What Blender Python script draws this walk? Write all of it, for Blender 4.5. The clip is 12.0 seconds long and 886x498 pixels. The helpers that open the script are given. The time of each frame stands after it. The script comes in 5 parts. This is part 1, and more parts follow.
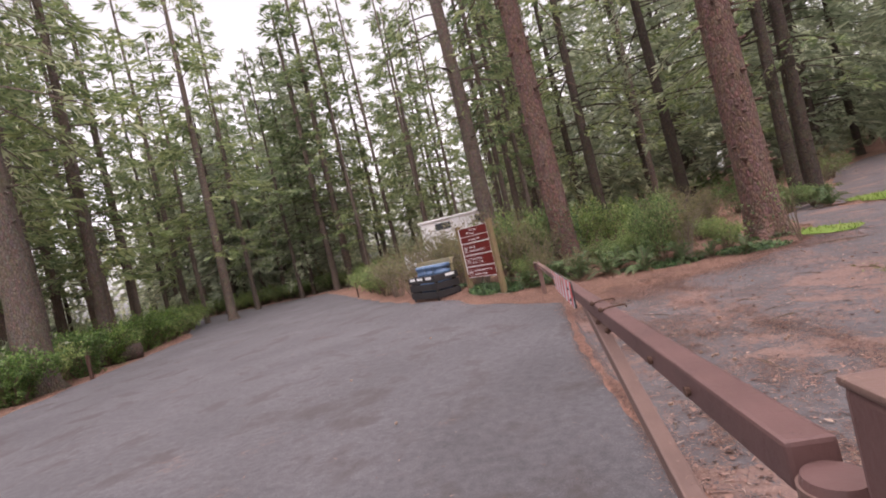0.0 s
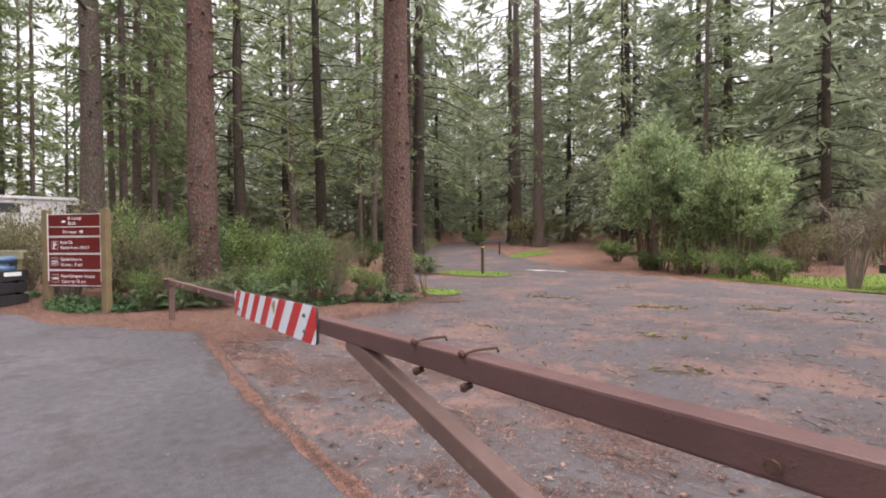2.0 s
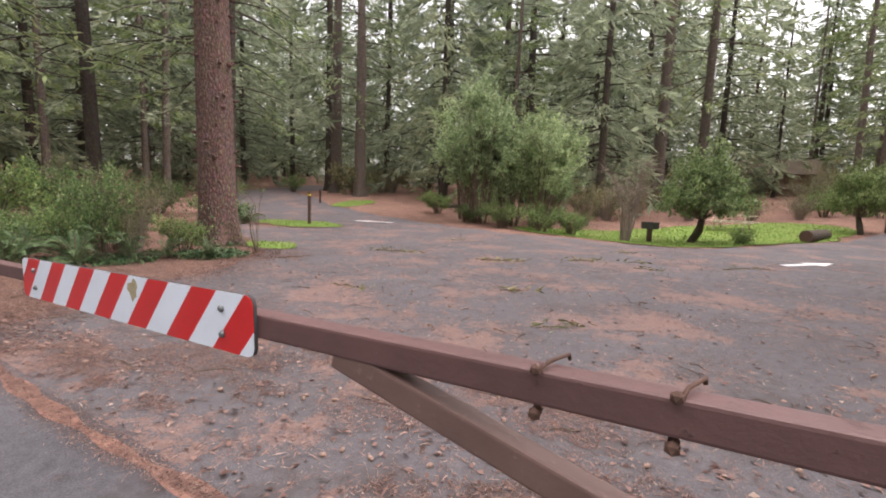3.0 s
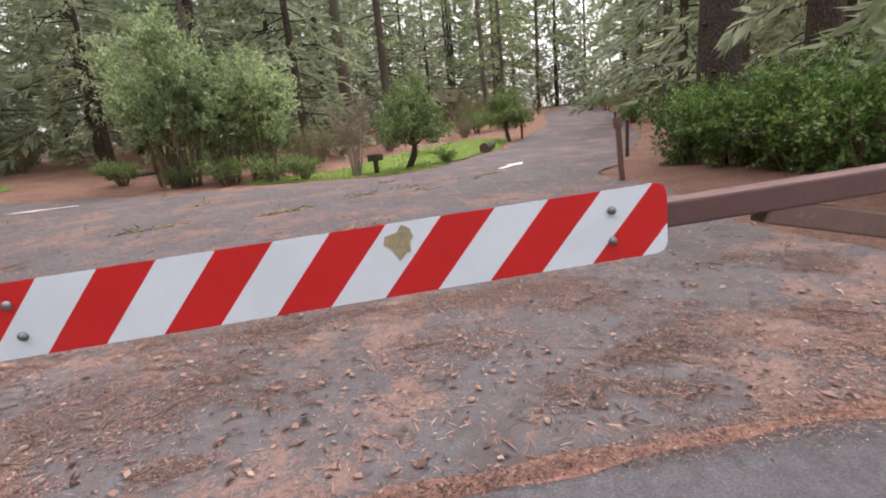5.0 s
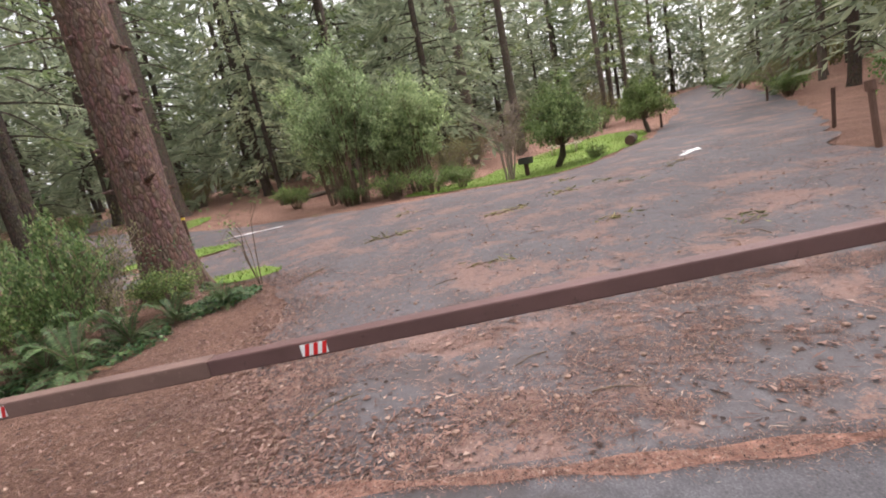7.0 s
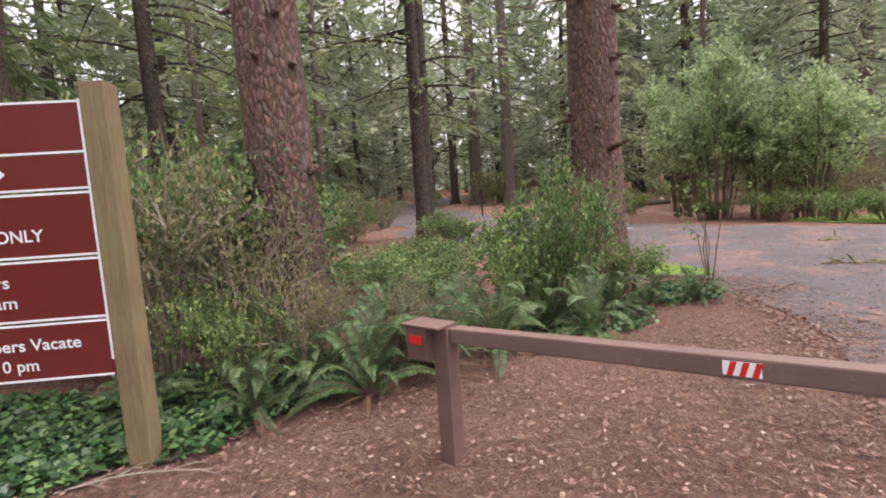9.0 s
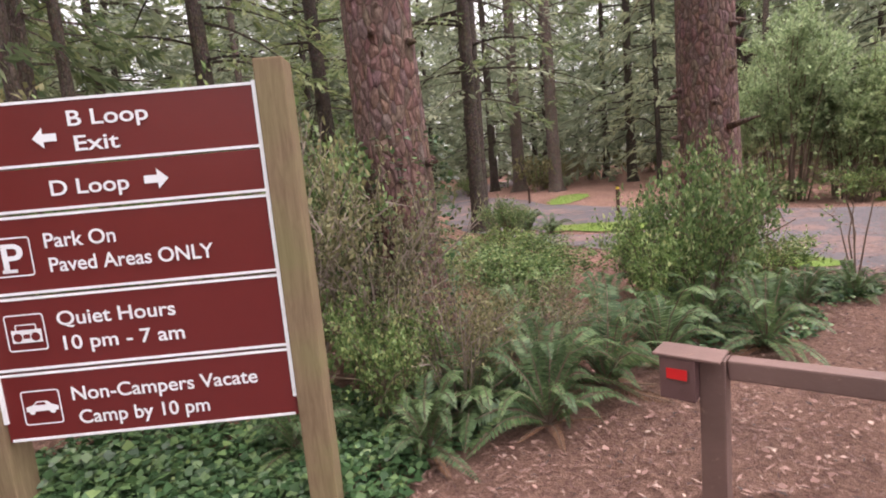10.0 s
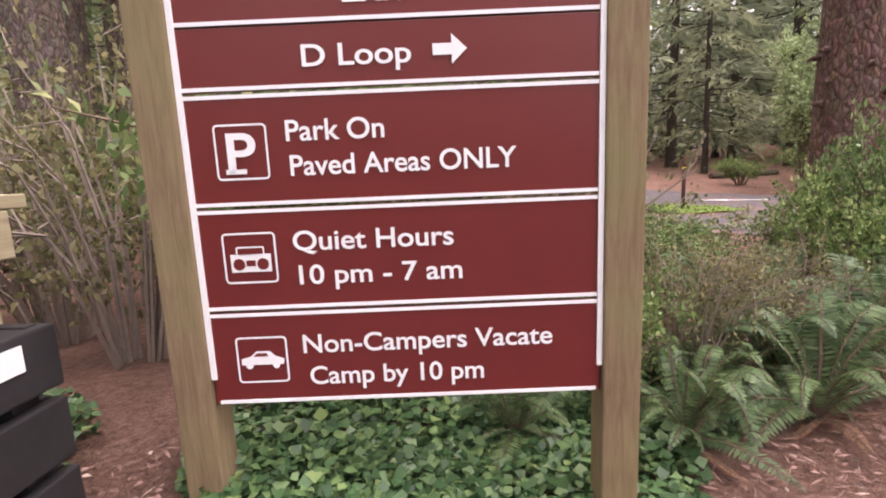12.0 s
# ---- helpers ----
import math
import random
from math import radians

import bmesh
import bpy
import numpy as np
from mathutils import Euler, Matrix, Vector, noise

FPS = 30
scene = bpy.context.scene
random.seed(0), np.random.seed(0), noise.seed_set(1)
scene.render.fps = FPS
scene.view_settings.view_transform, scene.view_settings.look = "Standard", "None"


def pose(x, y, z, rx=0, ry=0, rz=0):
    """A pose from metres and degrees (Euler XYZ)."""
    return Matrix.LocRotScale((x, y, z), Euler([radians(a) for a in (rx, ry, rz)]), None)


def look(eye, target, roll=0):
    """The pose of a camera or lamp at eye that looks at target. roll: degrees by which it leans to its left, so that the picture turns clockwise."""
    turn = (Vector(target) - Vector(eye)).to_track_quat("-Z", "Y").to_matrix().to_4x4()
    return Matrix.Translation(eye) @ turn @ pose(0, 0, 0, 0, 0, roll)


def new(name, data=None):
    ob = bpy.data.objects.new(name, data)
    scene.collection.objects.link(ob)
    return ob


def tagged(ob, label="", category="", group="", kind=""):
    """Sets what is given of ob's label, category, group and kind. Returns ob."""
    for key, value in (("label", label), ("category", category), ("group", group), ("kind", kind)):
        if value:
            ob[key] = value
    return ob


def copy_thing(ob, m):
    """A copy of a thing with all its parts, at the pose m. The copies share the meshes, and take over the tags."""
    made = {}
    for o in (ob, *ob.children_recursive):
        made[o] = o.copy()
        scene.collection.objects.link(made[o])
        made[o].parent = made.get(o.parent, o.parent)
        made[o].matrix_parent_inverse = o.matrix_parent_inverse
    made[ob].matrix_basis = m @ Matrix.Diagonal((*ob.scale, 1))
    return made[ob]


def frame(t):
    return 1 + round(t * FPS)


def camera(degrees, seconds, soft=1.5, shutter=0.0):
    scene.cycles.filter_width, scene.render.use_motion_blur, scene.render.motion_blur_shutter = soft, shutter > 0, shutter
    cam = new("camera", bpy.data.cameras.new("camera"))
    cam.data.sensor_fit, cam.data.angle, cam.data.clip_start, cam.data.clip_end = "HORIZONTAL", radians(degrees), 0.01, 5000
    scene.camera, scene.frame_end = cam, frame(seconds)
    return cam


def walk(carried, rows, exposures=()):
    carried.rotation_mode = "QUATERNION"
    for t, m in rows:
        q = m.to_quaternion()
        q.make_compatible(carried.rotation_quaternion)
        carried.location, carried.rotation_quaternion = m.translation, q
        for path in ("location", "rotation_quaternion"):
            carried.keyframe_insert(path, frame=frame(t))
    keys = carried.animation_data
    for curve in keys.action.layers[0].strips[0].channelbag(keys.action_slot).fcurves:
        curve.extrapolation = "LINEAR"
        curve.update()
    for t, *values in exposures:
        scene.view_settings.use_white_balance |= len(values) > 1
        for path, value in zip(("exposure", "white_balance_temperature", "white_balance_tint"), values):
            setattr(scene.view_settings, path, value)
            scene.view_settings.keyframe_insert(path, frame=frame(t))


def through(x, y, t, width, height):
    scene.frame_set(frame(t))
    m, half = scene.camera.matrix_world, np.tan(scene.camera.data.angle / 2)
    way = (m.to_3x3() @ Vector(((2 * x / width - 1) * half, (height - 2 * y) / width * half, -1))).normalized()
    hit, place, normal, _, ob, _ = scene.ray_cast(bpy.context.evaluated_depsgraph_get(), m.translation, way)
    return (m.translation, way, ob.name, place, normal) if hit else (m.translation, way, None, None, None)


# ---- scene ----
cam = camera(86.6, 12.0, soft=1.9)
PATH = [
    (0, (-0.296, -7.51, 1.54), (-0.607, -5.535, 1.54), -13.2),
    (0.5, (-0.524, -7.356, 1.528), (-0.462, -5.358, 1.465), -4.4),
    (1, (-0.636, -7.149, 1.514), (-0.137, -5.213, 1.462), 0.0),
    (1.5, (-0.731, -6.765, 1.464), (0.149, -4.969, 1.434), 0.1),
    (2, (-0.844, -6.321, 1.432), (0.313, -4.69, 1.392), -0.3),
    (2.5, (-0.897, -5.884, 1.489), (0.524, -4.484, 1.34), -0.0),
    (3, (-0.915, -5.266, 1.445), (0.777, -4.228, 1.202), 2.2),
    (3.5, (-1.016, -4.805, 1.325), (0.852, -4.269, 0.853), 3.8),
    (3.7, (-1.059, -4.643, 1.285), (0.845, -4.264, 0.804), 1.3),
    (5.3, (-1.321, -2.948, 1.294), (0.61, -3.127, 0.805), -5.6),
    (5.5, (-1.406, -2.727, 1.366), (0.529, -2.83, 0.872), -7.3),
    (6, (-1.46, -2.169, 1.416), (0.491, -2.249, 0.985), -9.1),
    (6.5, (-1.458, -1.532, 1.393), (0.49, -1.559, 0.941), -9.0),
    (7, (-1.65, -0.848, 1.472), (0.296, -0.602, 1.078), -11.8),
    (7.5, (-1.712, -0.201, 1.547), (0.212, 0.262, 1.258), -11.4),
    (7.7, (-1.702, -0.009, 1.516), (0.188, 0.602, 1.266), -12.0),
    (9.3, (-1.751, 2.234, 1.348), (-0.246, 3.536, 1.15), -3.7),
    (9.5, (-1.813, 2.431, 1.377), (-0.317, 3.743, 1.183), -4.8),
    (10, (-1.929, 2.87, 1.465), (-0.467, 4.214, 1.225), -5.2),
    (10.5, (-2.05, 3.383, 1.47), (-0.779, 4.865, 1.035), -3.0),
    (11, (-2.194, 3.693, 1.454), (-0.936, 5.173, 0.979), -0.4),
    (11.5, (-2.294, 3.876, 1.34), (-0.95, 5.261, 0.814), 2.4),
    (12, (-2.308, 4.04, 1.278), (-0.891, 5.414, 0.957), -2.4),
]
walk(cam, [(t, look(eye, target, roll)) for t, eye, target, roll in PATH], exposures=[(0.0, 0.68, 6750, 24), (0.5, 0.78, 6650, 20), (1.5, 0.82, 6600, 18), (3.5, 0.85, 6600, 17), (7.7, 0.86, 6550, 15), (9.3, 1.07, 6550, 20), (10.5, 1.16, 6700, 25), (12.0, 1.25, 6800, 28)])

# ---- world and light: bright overcast sky ----
world = bpy.data.worlds.new("overcast_sky")
scene.world = world
world.use_nodes = True
wn, wl = world.node_tree.nodes, world.node_tree.links
wn.clear()
sky = wn.new("ShaderNodeTexSky")
sky.sky_type = "NISHITA"
sky.sun_disc = False
sky.sun_elevation = radians(62)
sky.sun_rotation = radians(150)
sky.dust_density = 4.0
veil = wn.new("ShaderNodeHueSaturation")
veil.inputs["Saturation"].default_value = 0.12
veil.inputs["Value"].default_value = 1.6
bg = wn.new("ShaderNodeBackground")
bg.inputs["Strength"].default_value = 0.15
wo = wn.new("ShaderNodeOutputWorld")
wl.new(sky.outputs[0], veil.inputs["Color"])
wl.new(veil.outputs[0], bg.inputs["Color"])
wl.new(bg.outputs[0], wo.inputs[0])

sun = bpy.data.lights.new("sun", "SUN")
sun.energy = 1.1
sun.angle = radians(40)
sun.color = (1.0, 0.97, 0.93)
sun_ob = new("sun", sun)
sun_ob.rotation_euler = (radians(28), 0, radians(-150))


# ---- materials ----
def shader(name, rough=0.8, metal=0.0, spec=0.5):
    m = bpy.data.materials.new(name)
    m.use_nodes = True
    n, l = m.node_tree.nodes, m.node_tree.links
    b = n["Principled BSDF"]
    b.inputs["Roughness"].default_value = rough
    b.inputs["Metallic"].default_value = metal
    b.inputs["Specular IOR Level"].default_value = spec
    return m, n, l, b


def coords(n, l, space="Object", scale=(1, 1, 1)):
    tc = n.new("ShaderNodeTexCoord")
    mp = n.new("ShaderNodeMapping")
    mp.inputs["Scale"].default_value = scale
    l.new(tc.outputs[space], mp.inputs[0])
    return mp.outputs[0]


def world_coords(n, l):
    return n.new("ShaderNodeNewGeometry").outputs["Position"]


def noise_tex(n, l, vec, scale, detail=4.0, rough=0.6, dist=0.0):
    t = n.new("ShaderNodeTexNoise")
    t.inputs["Scale"].default_value = scale
    t.inputs["Detail"].default_value = detail
    t.inputs["Roughness"].default_value = rough
    t.inputs["Distortion"].default_value = dist
    l.new(vec, t.inputs["Vector"])
    return t.outputs["Fac"]


def voronoi(n, l, vec, scale, feature="F1", rand=1.0):
    t = n.new("ShaderNodeTexVoronoi")
    t.feature = feature
    t.inputs["Scale"].default_value = scale
    t.inputs["Randomness"].default_value = rand
    l.new(vec, t.inputs["Vector"])
    return t


def ramp(n, l, fac, stops):
    r = n.new("ShaderNodeValToRGB")
    e = r.color_ramp.elements
    while len(e) < len(stops):
        e.new(0.5)
    for el, (p, c) in zip(e, stops):
        el.position = p
        el.color = (*c, 1) if len(c) == 3 else c
    l.new(fac, r.inputs[0])
    return r.outputs[0]


def grey(v):
    return (v, v, v)


def mix(n, l, fac, a, b, mode="MIX"):
    m = n.new("ShaderNodeMix")
    m.data_type = "RGBA"
    m.blend_type = mode
    for sock, val in ((m.inputs[0], fac), (m.inputs[6], a), (m.inputs[7], b)):
        if isinstance(val, (int, float)):
            sock.default_value = val
        elif isinstance(val, tuple):
            sock.default_value = (*val, 1)
        else:
            l.new(val, sock)
    return m.outputs[2]


def maths(n, l, op, a, b=0.0):
    m = n.new("ShaderNodeMath")
    m.operation = op
    for sock, val in zip(m.inputs, (a, b)):
        if isinstance(val, (int, float)):
            sock.default_value = val
        else:
            l.new(val, sock)
    return m.outputs[0]


def bump(n, l, b, height, strength=0.4, dist=0.02):
    bp = n.new("ShaderNodeBump")
    bp.inputs["Strength"].default_value = strength
    bp.inputs["Distance"].default_value = dist
    l.new(height, bp.inputs["Height"])
    l.new(bp.outputs[0], b.inputs["Normal"])


def asphalt_material(name, litter):
    """Old grey asphalt with pale chips, damp stains and drifts of rust-brown conifer needles."""
    m, n, l, b = shader(name, 0.85, 0, 0.3)
    p = world_coords(n, l)
    fine = noise_tex(n, l, p, 90, 3, 0.7)
    chips = voronoi(n, l, p, 130)
    big = noise_tex(n, l, p, 0.55, 4, 0.55)
    base = ramp(n, l, fine, [(0.3, (0.064, 0.061, 0.068)), (0.55, (0.112, 0.107, 0.118)), (0.8, (0.195, 0.188, 0.20))])
    tone = ramp(n, l, big, [(0.3, grey(0.72)), (0.7, grey(1.12))])
    col = mix(n, l, 1.0, base, tone, "MULTIPLY")
    col = mix(n, l, 1.0, col, ramp(n, l, noise_tex(n, l, p, 11, 5, 0.7), [(0.3, grey(0.7)), (0.7, grey(1.2))]), "MULTIPLY")
    chip = ramp(n, l, chips.outputs["Distance"], [(0.0, grey(1)), (0.16, grey(0))])
    sel = ramp(n, l, noise_tex(n, l, p, 37, 1), [(0.58, grey(0)), (0.62, grey(1))])
    col = mix(n, l, maths(n, l, "MULTIPLY", maths(n, l, "MULTIPLY", chip, sel), 0.55), col, (0.42, 0.40, 0.40))
    # long dark damp smudges
    st = noise_tex(n, l, p, 1.1, 6, 0.66, 0.25)
    stain = ramp(n, l, st, [(0.52, grey(0)), (0.62, grey(1))])
    col = mix(n, l, maths(n, l, "MULTIPLY", stain, 0.7), col, (0.055, 0.046, 0.046))
    # drifts of needles
    d1 = noise_tex(n, l, p, 0.8, 5, 0.65, 0.4)
    d2 = noise_tex(n, l, p, 60, 4, 0.85)
    d3 = noise_tex(n, l, p, 7, 4, 0.7)
    dens = maths(n, l, "ADD", maths(n, l, "MULTIPLY", d1, 0.8), maths(n, l, "ADD", maths(n, l, "MULTIPLY", d2, 0.42), maths(n, l, "MULTIPLY", d3, 0.38)))
    lo = 0.975 - 0.145 * litter
    mask = ramp(n, l, dens, [(lo, grey(0)), (min(lo + 0.02, 1.0), grey(1))])
    needles = ramp(n, l, noise_tex(n, l, p, 48, 6, 0.85), [(0.3, (0.09, 0.046, 0.036)), (0.5, (0.235, 0.133, 0.107)), (0.72, (0.40, 0.255, 0.205))])
    col = mix(n, l, maths(n, l, "MULTIPLY", mask, 0.3 + 0.5 * litter), col, needles)
    # thin brown dust over everything
    col = mix(n, l, 0.03 + 0.16 * litter, col, (0.20, 0.155, 0.145))
    l.new(col, b.inputs["Base Color"])
    bump(n, l, b, maths(n, l, "ADD", fine, maths(n, l, "MULTIPLY", mask, 0.5)), 0.35, 0.01)
    return m


def soil_material():
    """Forest floor: red-brown needle duff, bark chips and a few mossy spots."""
    m, n, l, b = shader("needle_duff", 0.95, 0, 0.15)
    p = world_coords(n, l)
    a = noise_tex(n, l, p, 26, 6, 0.85, 1.0)
    c = noise_tex(n, l, p, 0.9, 5, 0.6)
    v = voronoi(n, l, p, 55)
    col = ramp(n, l, a, [(0.28, (0.065, 0.038, 0.032)), (0.43, (0.21, 0.122, 0.097)), (0.57, (0.36, 0.22, 0.172)), (0.74, (0.54, 0.385, 0.30))])
    tone = ramp(n, l, c, [(0.3, (0.75, 0.72, 0.72)), (0.7, (1.15, 1.1, 1.05))])
    col = mix(n, l, 1.0, col, tone, "MULTIPLY")
    chips = ramp(n, l, v.outputs["Distance"], [(0.0, grey(1)), (0.22, grey(0))])
    col = mix(n, l, maths(n, l, "MULTIPLY", chips, 0.35), col, v.outputs["Color"], "SOFT_LIGHT")
    moss = ramp(n, l, noise_tex(n, l, p, 0.5, 5, 0.7), [(0.62, grey(0)), (0.72, grey(1))])
    col = mix(n, l, maths(n, l, "MULTIPLY", moss, 0.55), col, (0.12, 0.14, 0.05))
    l.new(col, b.inputs["Base Color"])
    bump(n, l, b, a, 1.0, 0.06)
    return m


def lawn_material():
    m, n, l, b = shader("mossy_lawn", 0.9, 0, 0.2)
    p = world_coords(n, l)
    a = noise_tex(n, l, p, 30, 4, 0.75)
    c = noise_tex(n, l, p, 1.1, 4, 0.6)
    col = ramp(n, l, a, [(0.3, (0.08, 0.13, 0.025)), (0.55, (0.165, 0.25, 0.05)), (0.8, (0.27, 0.36, 0.09))])
    col = mix(n, l, ramp(n, l, c, [(0.45, grey(0)), (0.75, grey(0.6))]), col, (0.26, 0.24, 0.10))
    l.new(col, b.inputs["Base Color"])
    bump(n, l, b, a, 0.8, 0.03)
    return m


def bark_material(name, dark, mid, light, moss=0.25):
    m, n, l, b = shader(name, 0.92, 0, 0.2)
    v = coords(n, l, "Object", (1, 1, 0.45))
    p = coords(n, l, "Object")
    cells = voronoi(n, l, v, 17)
    edge = voronoi(n, l, v, 17, "DISTANCE_TO_EDGE")
    g = noise_tex(n, l, v, 26, 5, 0.75, 0.5)
    big = noise_tex(n, l, p, 1.3, 4, 0.65)
    col = ramp(n, l, g, [(0.3, dark), (0.52, mid), (0.75, light)])
    crack = ramp(n, l, edge.outputs["Distance"], [(0.0, grey(0.45)), (0.12, grey(1))])
    col = mix(n, l, 0.8, col, crack, "MULTIPLY")
    col = mix(n, l, 0.12, col, cells.outputs["Color"], "SOFT_LIGHT")
    mm = ramp(n, l, big, [(0.55, grey(0)), (0.7, grey(1))])
    col = mix(n, l, maths(n, l, "MULTIPLY", mm, moss), col, (0.13, 0.135, 0.06))
    rnd = n.new("ShaderNodeObjectInfo").outputs["Random"]
    col = mix(n, l, 1.0, col, ramp(n, l, rnd, [(0, grey(0.8)), (1, grey(1.15))]), "MULTIPLY")
    l.new(col, b.inputs["Base Color"])
    h = maths(n, l, "ADD", maths(n, l, "MULTIPLY", edge.outputs["Distance"], 2.2), maths(n, l, "MULTIPLY", g, 0.6))
    bump(n, l, b, h, 0.9, 0.03)
    return m


def leaf_material(name, stops, gloss=0.55, through=0.25):
    """Leaves or needles: each one its own shade, a little light passes through."""
    m, n, l, b = shader(name, gloss, 0, 0.35)
    geo = n.new("ShaderNodeNewGeometry")
    p = geo.outputs["Position"]
    col = ramp(n, l, geo.outputs["Random Per Island"], stops)
    big = noise_tex(n, l, p, 0.7, 3, 0.6)
    col = mix(n, l, 1.0, col, ramp(n, l, big, [(0.3, grey(0.75)), (0.7, grey(1.25))]), "MULTIPLY")
    rnd = n.new("ShaderNodeObjectInfo").outputs["Random"]
    col = mix(n, l, 1.0, col, ramp(n, l, rnd, [(0, (0.85, 0.88, 0.92)), (1, (1.15, 1.1, 1.0))]), "MULTIPLY")
    l.new(col, b.inputs["Base Color"])
    tr = n.new("ShaderNodeBsdfTranslucent")
    l.new(col, tr.inputs["Color"])
    ms = n.new("ShaderNodeMixShader")
    ms.inputs[0].default_value = through
    out = n["Material Output"]
    l.new(b.outputs[0], ms.inputs[1])
    l.new(tr.outputs[0], ms.inputs[2])
    l.new(ms.outputs[0], out.inputs[0])
    return m


def plain(name, colour, rough=0.6, metal=0.0, vary=0.12, scale=14.0, relief=0.15, spec=0.5):
    """Paint, plastic or metal with faint dirt and grain."""
    m, n, l, b = shader(name, rough, metal, spec)
    p = coords(n, l, "Object")
    a = noise_tex(n, l, p, scale, 5, 0.7)
    c = noise_tex(n, l, p, scale * 0.15, 3, 0.6)
    col = mix(n, l, 1.0, colour, ramp(n, l, a, [(0.25, grey(1 - vary)), (0.75, grey(1 + vary))]), "MULTIPLY")
    col = mix(n, l, 1.0, col, ramp(n, l, c, [(0.3, grey(1 - vary)), (0.7, grey(1 + vary))]), "MULTIPLY")
    l.new(col, b.inputs["Base Color"])
    if relief:
        bump(n, l, b, a, relief, 0.004)
    return m


def rusted_paint(name, colour, worn):
    """Brown gate paint, bubbled and chipped, with chalky streaks."""
    m, n, l, b = shader(name, 0.55, 0, 0.45)
    p = coords(n, l, "Object")
    a = noise_tex(n, l, p, 22, 6, 0.7)
    c = noise_tex(n, l, p, 3.0, 4, 0.6)
    d = noise_tex(n, l, p, 120, 2, 0.6)
    col = mix(n, l, 1.0, colour, ramp(n, l, c, [(0.3, grey(0.82)), (0.7, grey(1.2))]), "MULTIPLY")
    chip = ramp(n, l, a, [(0.62, grey(0)), (0.66, grey(1))])
    col = mix(n, l, maths(n, l, "MULTIPLY", chip, 0.7), col, worn)
    fleck = ramp(n, l, d, [(0.74, grey(0)), (0.78, grey(1))])
    col = mix(n, l, maths(n, l, "MULTIPLY", fleck, 0.35), col, (0.42, 0.34, 0.32))
    l.new(col, b.inputs["Base Color"])
    bump(n, l, b, maths(n, l, "ADD", a, maths(n, l, "MULTIPLY", chip, 0.5)), 0.45, 0.006)
    return m


def timber(name, dark, light, along=(12, 12, 1.2), rough=0.85, green=0.0):
    m, n, l, b = shader(name, rough, 0, 0.25)
    p = coords(n, l, "Object", along)
    q = coords(n, l, "Object")
    a = noise_tex(n, l, p, 4, 6, 0.7, 1.2)
    c = noise_tex(n, l, q, 2.2, 3, 0.6)
    col = ramp(n, l, a, [(0.3, dark), (0.7, light)])
    col = mix(n, l, 1.0, col, ramp(n, l, c, [(0.3, grey(0.85)), (0.7, grey(1.12))]), "MULTIPLY")
    if green:
        col = mix(n, l, maths(n, l, "MULTIPLY", ramp(n, l, c, [(0.45, grey(0)), (0.65, grey(1))]), green), col, (0.17, 0.17, 0.07))
    l.new(col, b.inputs["Base Color"])
    bump(n, l, b, a, 0.5, 0.004)
    return m


ASPHALT = asphalt_material("asphalt", 0.12)
ASPHALT_LITTERED = asphalt_material("asphalt_littered", 0.95)
DUFF = soil_material()
DRIFT = plain("needle_drift", (0.29, 0.155, 0.12), 0.95, 0, 0.45, 60, 0.8, 0.1)
LAWN = lawn_material()
BARK_RED = bark_material("bark_red", (0.075, 0.045, 0.038), (0.20, 0.125, 0.105), (0.33, 0.225, 0.19), 0.22)
BARK_GREY = bark_material("bark_grey", (0.06, 0.048, 0.04), (0.16, 0.125, 0.105), (0.28, 0.23, 0.20), 0.3)
BARK_DARK = bark_material("bark_dark", (0.03, 0.024, 0.02), (0.085, 0.066, 0.054), (0.16, 0.13, 0.11), 0.35)
NEEDLE_PINE = leaf_material("pine_needles", [(0, (0.095, 0.14, 0.066)), (0.5, (0.20, 0.262, 0.122)), (1, (0.325, 0.37, 0.19))], 0.6, 0.5)
# paler and greyer than real needles: distance haze is put into the colour
NEEDLE_SPRUCE_HAZED = leaf_material("hazed_spruce_needles", [(0, (0.18, 0.22, 0.145)), (0.5, (0.315, 0.365, 0.245)), (1, (0.45, 0.49, 0.345))], 0.6, 0.55)
LEAF_SHRUB = leaf_material("shrub_leaves", [(0, (0.074, 0.124, 0.041)), (0.55, (0.177, 0.269, 0.094)), (0.9, (0.29, 0.38, 0.15)), (1, (0.46, 0.48, 0.22))], 0.45, 0.38)
LEAF_OLIVE = leaf_material("olive_brown_leaves", [(0, (0.095, 0.09, 0.044)), (0.5, (0.19, 0.188, 0.09)), (1, (0.33, 0.295, 0.155))], 0.6, 0.38)
LEAF_PALE = leaf_material("willow_leaves", [(0, (0.17, 0.235, 0.12)), (0.5, (0.31, 0.405, 0.215)), (1, (0.47, 0.565, 0.335))], 0.45, 0.5)
LEAF_ROUND = leaf_material("round_tree_leaves", [(0, (0.095, 0.145, 0.055)), (0.5, (0.205, 0.28, 0.115)), (1, (0.35, 0.42, 0.19))], 0.45, 0.45)
LEAF_FERN = leaf_material("fern_leaflets", [(0, (0.048, 0.088, 0.036)), (0.5, (0.098, 0.165, 0.068)), (1, (0.175, 0.25, 0.115))], 0.5, 0.35)
LEAF_IVY = leaf_material("ivy_leaves", [(0, (0.028, 0.068, 0.027)), (0.55, (0.072, 0.143, 0.056)), (0.93, (0.145, 0.225, 0.088)), (1, (0.19, 0.26, 0.09))], 0.35, 0.15)
LEAF_HEDGE = leaf_material("hedge_leaves", [(0, (0.045, 0.098, 0.027)), (0.5, (0.112, 0.203, 0.053)), (1, (0.225, 0.330, 0.098))], 0.4, 0.38)
